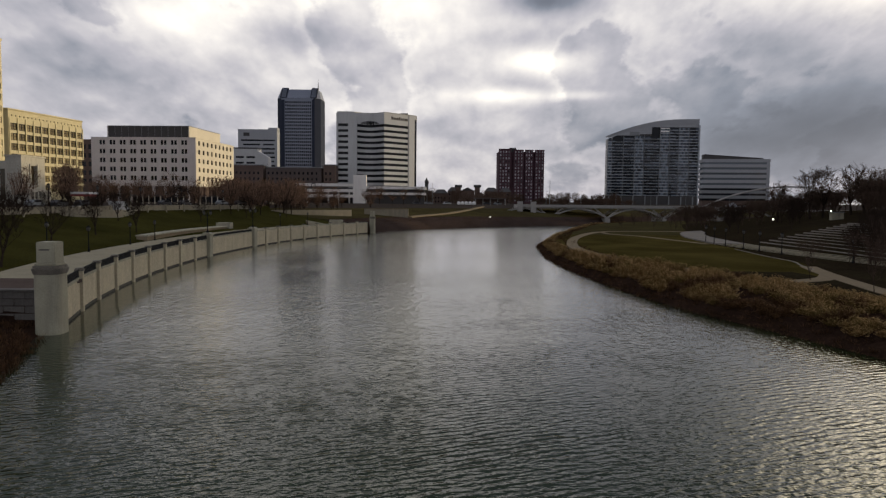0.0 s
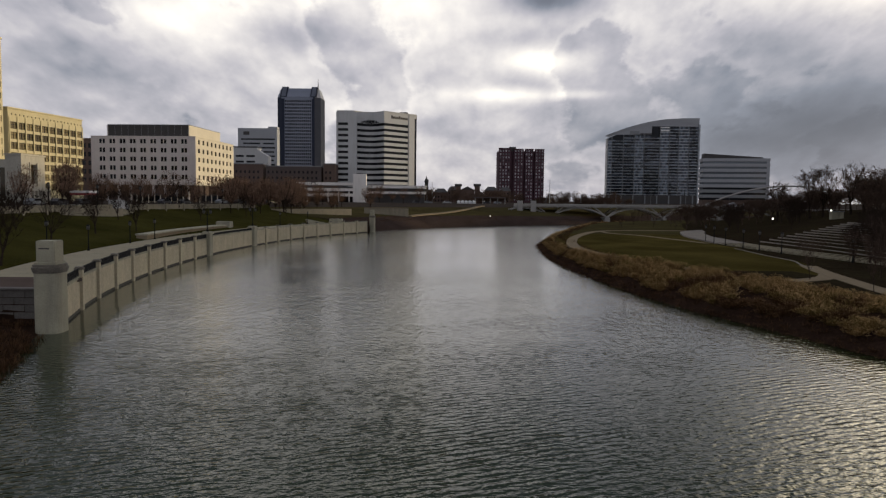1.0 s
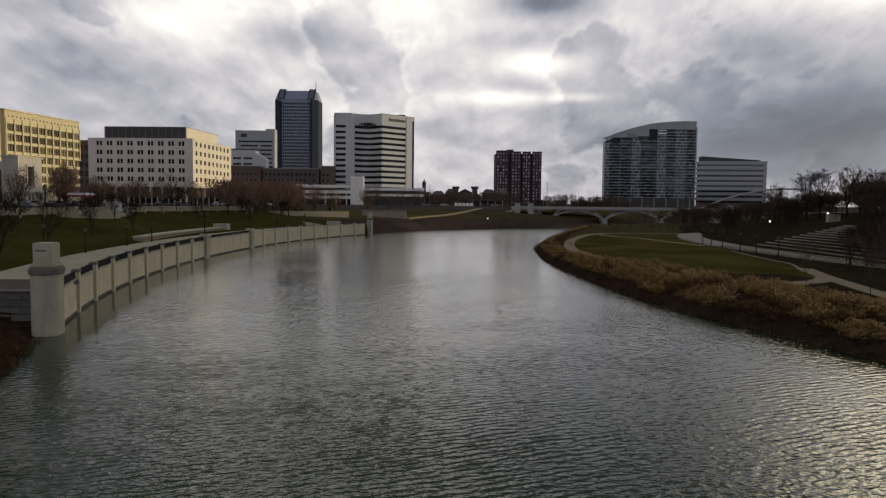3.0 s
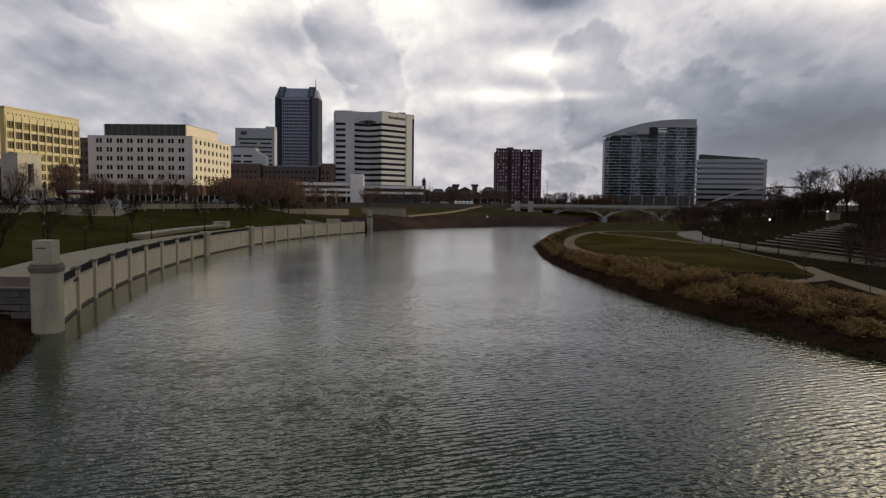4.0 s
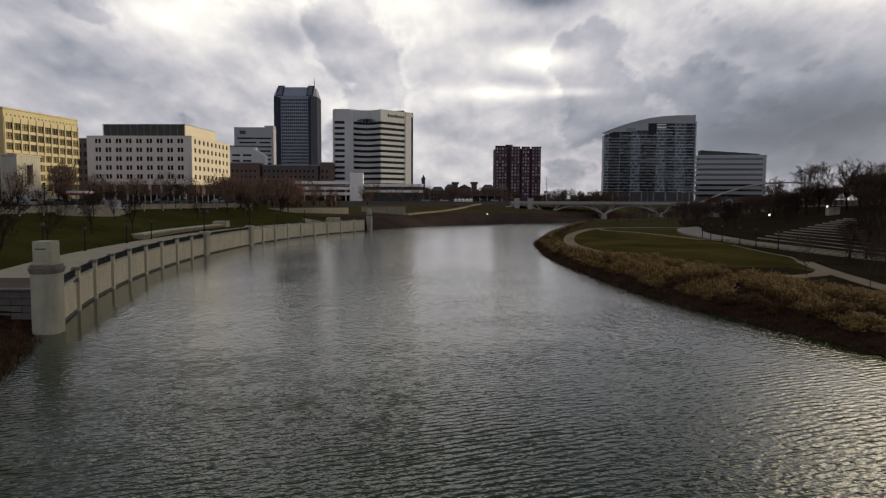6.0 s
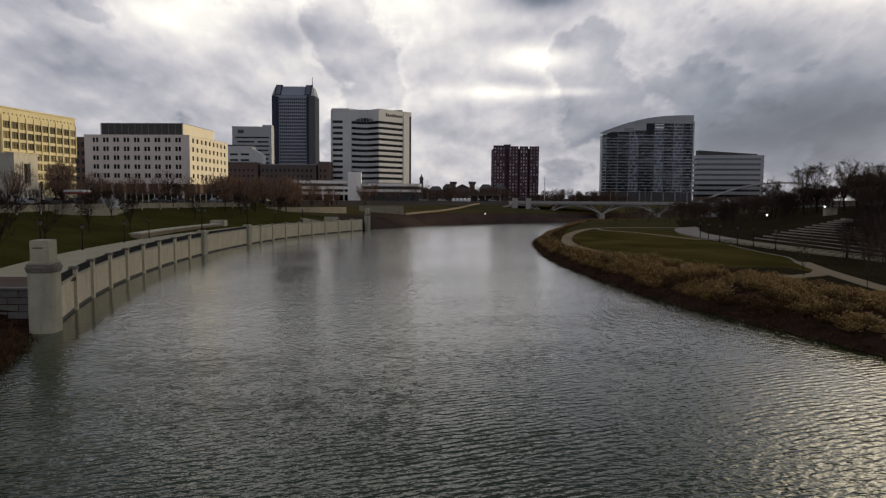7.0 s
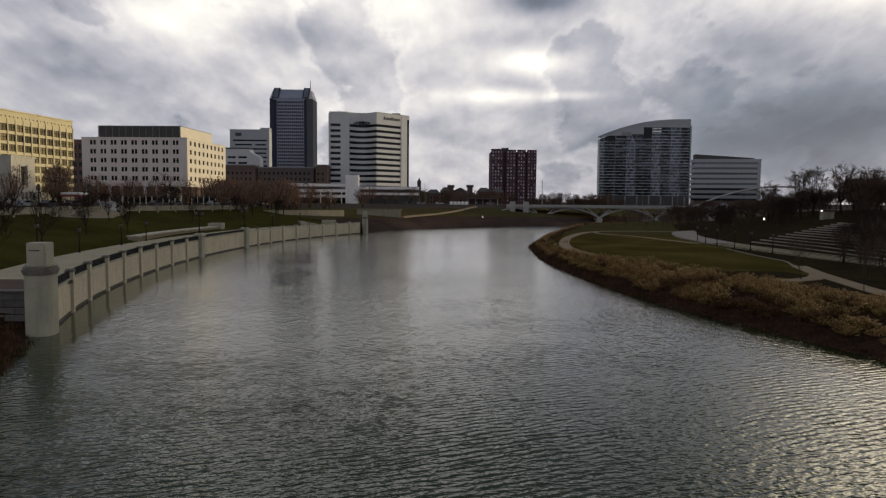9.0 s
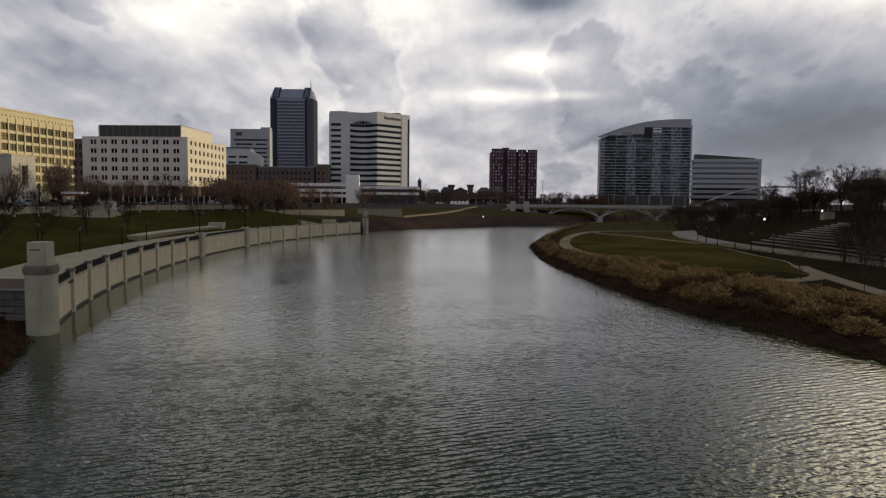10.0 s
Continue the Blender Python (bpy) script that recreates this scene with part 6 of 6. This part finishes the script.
KINDS = {
    "street": [crown_tree(s, 8.0, 3.3, 0.17, 8, 8, 10, 0.14, 0.018) for s in (1, 2, 3, 4)],
    "lawn": [tree_meshes(s, 8.0, 0.9, 1.6, 5, (5, 4, 3, 2, 2), 0.17, 0.22, 4, 0.014, "bark") for s in (31, 32, 33)],
    "round": [crown_tree(s, 11.0, 4.2, 0.16, 9, 13, 18, 0.24, 0.024) for s in (41, 42)],
    "young": [tree_meshes(s, 5.5, 0.7, 1.7, 4, (4, 3, 3, 2), 0.09, 0.3, 3, 0.015, "darktwig") for s in (4, 5, 8)],
    "big": [crown_tree(s, 15.0, r, 0.2, 9, 16, 30, 0.36, 0.022, (0.03, 0.07), "darktwig") for s, r in ((6, 5.4), (7, 6.4), (9, 4.8), (15, 5.8))],
    "thicket": [tree_meshes(s, 7.0, 1.0, 1.2, 4, (5, 4, 3, 3), 0.12, 0.2, 3, 0.022, "darktwig") for s in (12, 13)],
}
rng = random.Random(21)


def tree(x, y, kind, scale=1.0, z=None, label="", group=""):
    trunk, crown = rng.choice(KINDS[kind])
    t = thing("tree", pose(x, y, ground_height(x, y) if z is None else z, 0, 0, rng.uniform(0, 360)) @ Matrix.Scale(scale, 4), label, "tree", group)
    part("trunk", trunk, None, t)
    part("crown", crown, None, t, "fine bare brown twigs")


def woods(name, places, label):
    """Many far trees that nobody could count, joined into one mesh of trunks and twigs."""
    vs, fs, base = [], [], 0
    cache = {}
    for x, y, z, kind, scale in places:
        for me in rng.choice(KINDS[kind]):
            if me.name not in cache:
                co = np.empty(len(me.vertices) * 3)
                me.vertices.foreach_get("co", co)
                cache[me.name] = (co.reshape(-1, 3), [tuple(p.vertices) for p in me.polygons])
            co, faces = cache[me.name]
            a = rng.uniform(0, 6.28)
            rot = np.array([[math.cos(a), math.sin(a), 0], [-math.sin(a), math.cos(a), 0], [0, 0, 1]])
            vs.append(co @ rot * scale + (x, y, z))
            fs += [tuple(i + base for i in f) for f in faces]
            base += len(co)
    me = bpy.data.meshes.new(name)
    me.from_pydata(np.concatenate(vs).tolist(), [], fs)
    me.materials.append(MAT["darktwig"])
    return tagged(new(name, me), label, "woods", kind="stuff")


for x, y, s in ((-47.9, 75.0, 1.2), (-57, 101, 1.1), (-61, 122, 1.0), (-60, 136, 0.95), (-62, 178, 0.95), (-58, 205, 0.9), (-70, 150, 0.9), (-72, 190, 0.9), (-50, 222, 0.8)):
    tree(x, y, "lawn", s, None, "bare brown tree on the sloping lawn", "lawn trees")
for x, y, s in ((-90.5, 168, 1.2), (-93.5, 174, 1.15), (-86, 176, 0.95)):
    tree(x, y, "round", s, 7.65, "dense bare brown tree on the round terrace", "terrace trees")
top = side(WALL, -37.0)
for i in range(4, len(top), 3):
    x, y = top[i]
    tree(x - rng.uniform(0, 9), y + rng.uniform(-2, 2), "street", rng.uniform(0.85, 1.25), 8.9, "bare reddish-brown street tree above the lawn", "street trees")
count = 0
while count < 70:
    y = rng.uniform(205, 330)
    x = -y * rng.uniform(0.10, 0.60)
    if ground_height(x, y) < 5.5 or (x < -98 and y > 295) or (x < -95 and y < 262) or -0.625 < x / y < -0.565:
        continue
    count += 1
    tree(x, y, "street", rng.uniform(0.85, 1.35), None, "bare reddish-brown street tree before the office blocks", "street trees")
count = 0
while count < 26:
    y = rng.uniform(245, 310)
    x = -y * rng.uniform(0.13, 0.33)
    if ground_height(x, y) < 6.0 or -0.20 < x / y < -0.14:
        continue
    count += 1
    tree(x, y, "street", rng.uniform(1.2, 1.65), None, "tall bare reddish-brown street tree", "street trees")
count = 0
while count < 26:
    y = rng.uniform(212, 290)
    x = -y * rng.uniform(0.20, 0.31)
    if ground_height(x, y) < 5.0:
        continue
    count += 1
    tree(x, y, "street", rng.uniform(1.2, 1.7), None, "bare reddish-brown street tree before the office blocks", "street trees")
for x, y, s in ((42.6, 80.2, 0.86), (43.4, 69.5, 0.8), (48.5, 74, 0.95), (55.5, 90, 0.9), (58, 99, 0.9), (52, 82, 0.9), (57, 84, 1.2), (60, 93, 1.3), (66, 106, 1.2)):
    tree(x, y, "young", s * 1.1, None, "slender bare young tree by the path", "young park trees")
count = 0
while count < 30:
    y = rng.uniform(205, 320)
    x = y * rng.uniform(0.25, 0.41)
    if x < shore(RIGHT_Y, RIGHT_X, y) + 9:
        continue
    count += 1
    tree(x, y, "young", rng.uniform(0.75, 1.1), None, "slender bare young tree in the park", "young park trees")
for x, y, k in ((108.0, 225, 0.98), (113.0, 236, 0.84), (118.4, 225, 1.14), (123.2, 226, 1.20), (131.5, 225, 1.20), (137.5, 228, 1.10), (143, 228, 1.14), (150, 236, 1.1), (158, 246, 1.1), (104, 214, 0.62)):
    tree(x, y, "big", k, None, "big bare dark tree behind the terrace", "big park trees")
for i in range(9):
    y = rng.uniform(168, 210)
    u = rng.uniform(0.405, 0.455) if i % 2 else rng.uniform(0.49, 0.515)
    tree(y * u, y, "lawn", rng.uniform(0.8, 1.1), None, "bare dark tree beside the park road", "park road trees")
places = []
while len(places) < 74:
    y = rng.uniform(212, 345)
    x = y * rng.uniform(0.34, 0.70)
    if y < 228 and 0.53 < x / y < 0.61:
        continue
    places.append((x, y, ground_height(x, y), "thicket", rng.uniform(0.85, 1.3)))
while len(places) < 96:
    y = rng.uniform(172, 245)
    x = y * rng.uniform(0.60, 0.68)
    places.append((x, y, ground_height(x, y), "thicket", rng.uniform(1.2, 1.8)))
for i in range(16):
    y = rng.uniform(245, 330)
    places.append((y * rng.uniform(0.53, 0.67), y, 6.5, "thicket", rng.uniform(1.1, 1.5)))
woods("thicket", places, "dense bare brown thicket behind the park road")
for x, y, s in ((60, 101, 0.8), (63.5, 103, 0.9), (66.5, 107, 0.85), (70, 112, 0.9), (74, 117, 0.95), (63, 97, 0.8), (78, 124, 0.9), (82, 132, 0.9), (57.5, 92, 0.6)):
    tree(x, y, "lawn", s, None, "bare dark tree before the seat terrace", "terrace trees")
for i in range(24):
    y = rng.uniform(330, 392)
    x = y * rng.uniform(-0.31, -0.03)
    if -0.21 < x / y < -0.12:
        continue
    tree(x, y, "street", rng.uniform(1.0, 1.4), max(8.6, ground_height(x, y)), "bare reddish-brown street tree by the car park", "street trees")
places = []
for i in range(20):
    y = rng.uniform(430, 520)
    places.append((y * rng.uniform(0.13, 0.26), y, 7.0, "big", rng.uniform(0.6, 0.85)))
for i in range(60):
    y = rng.uniform(400, 570)
    places.append((y * rng.uniform(-0.06, 0.12), y, 8.0, "street", rng.uniform(0.9, 1.5)))
for i in range(34):
    y = rng.uniform(395, 445)
    places.append((y * rng.uniform(0.125, 0.27), y, 6.0, "thicket", rng.uniform(0.9, 1.15)))
woods("far_woods", places, "far bare trees below the skyline beyond the bridge")

# ---- grasses ----
def grass(name, mat, label, clumps, seed, plume=None):
    """Tussocks of bent blades: (x, y, z, height, radius, blades). plume: a second mesh of feathery heads on the blades."""
    rng = np.random.default_rng(seed)
    V, F, PV, PF, FM, PM = [], [], [], [], [], []
    mats, pmats = (mat, mat + "_olive", mat + "_brown") if plume else (mat,), (plume, plume, (plume or "") + "_brown")
    for x, y, z, h, r, n in clumps:
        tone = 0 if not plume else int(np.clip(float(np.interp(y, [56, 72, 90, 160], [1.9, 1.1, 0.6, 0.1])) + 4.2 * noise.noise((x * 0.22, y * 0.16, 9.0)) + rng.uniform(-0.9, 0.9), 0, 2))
        for i in range(n):
            FM += [tone, tone]
            a, q = rng.uniform(0, 2 * math.pi), math.sqrt(rng.uniform(0, 1))
            bx, by = x + r * 0.45 * q * math.cos(a), y + r * 0.45 * q * math.sin(a)
            hh = h * rng.uniform(0.6, 1.0) * (1.06 - 0.7 * q * q)
            lx, ly = r * q * math.cos(a) * rng.uniform(0.5, 1.2), r * q * math.sin(a) * rng.uniform(0.5, 1.2)
            w = rng.uniform(0.009, 0.02)
            b = rng.uniform(0, math.pi)
            c, s = math.cos(b) * w, math.sin(b) * w
            k = len(V)
            V += [(bx - c, by - s, z), (bx + c, by + s, z), (bx + lx * 0.45 + c * 1.5, by + ly * 0.45 + s * 1.5, z + hh * 0.62), (bx + lx * 0.45 - c * 1.5, by + ly * 0.45 - s * 1.5, z + hh * 0.62), (bx + lx, by + ly, z + hh)]
            F += [(k, k + 1, k + 2, k + 3), (k + 3, k + 2, k + 4)]
            if plume and rng.random() < 0.7:
                tx, ty, tz = bx + lx * 0.9, by + ly * 0.9, z + hh * 0.94
                for hair in range(3):
                    m = len(PV)
                    g, rise, w2 = rng.uniform(0, 2 * math.pi), rng.uniform(-0.06, 0.16), rng.uniform(0.010, 0.019)
                    ln = rng.uniform(0.10, 0.24)
                    dx, dy = math.cos(g) * ln + lx * 0.15, math.sin(g) * ln + ly * 0.15
                    PV += [(tx - dy * w2 / ln, ty + dx * w2 / ln, tz), (tx + dy * w2 / ln, ty - dx * w2 / ln, tz - 0.02), (tx + dx, ty + dy, tz + rise)]
                    PM.append(tone)
                    PF += [(m, m + 1, m + 2)]
    for nm, mt, v, f, lab, fm in ((name, mats, V, F, label, FM), ("grass_plumes", pmats, PV, PF, "pale feathery plumes of dry tall grass", PM)):
        if f:
            me = bpy.data.meshes.new(nm)
            me.from_pydata(v, [], f)
            for k in mt:
                me.materials.append(MAT[k])
            me.polygons.foreach_set("material_index", fm)
            tagged(new(nm, me), lab, "grass", kind="stuff")


rng2 = random.Random(77)
reeds, brush, taken = [], [], set()
for i in range(7000):
    y = 38 + 280 * rng2.random() ** 1.7
    xr = shore(RIGHT_Y, RIGHT_X, y)
    wide = float(np.interp(y, [40, 75, 84, 96, 110, 130, 170, 300], [13.0, 12.6, 11.0, 9.0, 6.3, 4.9, 4.4, 6]))
    n = 2.4 + (wide - 2.4) * rng2.random()
    c = noise.noise((n * 0.3, y * 0.12, 5.0))
    if c < -0.30 + 0.25 * rng2.random():
        continue
    cell = (int((xr + n) / 0.9), int(y / (0.9 + 0.004 * y)))
    if cell in taken:
        continue
    taken.add(cell)
    big = 0.75 + 0.5 * rng2.random()
    reeds.append((xr + n, y, right_height(n, y) - 0.08, (1.0 + 0.4 * c) * big * (0.7 if n < 3.4 else 1.0) * float(np.interp(y, [66, 78, 120, 140], [1.0, 1.35, 1.3, 1.0])), 0.78 * big, 130 if y < 130 else 70))
for i in range(2600):
    y = 38 + 280 * rng2.random() ** 1.7
    xr = shore(RIGHT_Y, RIGHT_X, y)
    n = 0.4 + 8.0 * rng2.random() ** 1.4
    brush.append((xr + n, y, right_height(n, y) - 0.05, 0.3 + 0.35 * rng2.random(), 0.6, 16))
for i in range(1500):
    y = 30 + 27.0 * rng2.random()
    n = 0.6 + 30 * rng2.random() ** 1.5
    x = shore(LEFT_Y, LEFT_X, y) - n
    if math.hypot(x + 31.5, y - 55.8) < 2.3:
        continue
    brush.append((x, y, left_height(n, y) - 0.05, 0.4 + 0.5 * rng2.random(), 0.6, 16))
for i in range(1200):
    y = 232 + 100 * rng2.random()
    n = 1.0 + 14 * rng2.random()
    brush.append((shore(LEFT_Y, LEFT_X, y) - n, y, left_height(n, y) - 0.05, 0.2 + 0.25 * rng2.random(), 0.6, 10))
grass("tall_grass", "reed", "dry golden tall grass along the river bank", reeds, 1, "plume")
grass("bank_brush", "brush", "dark dead brush along the waterline", brush, 2)
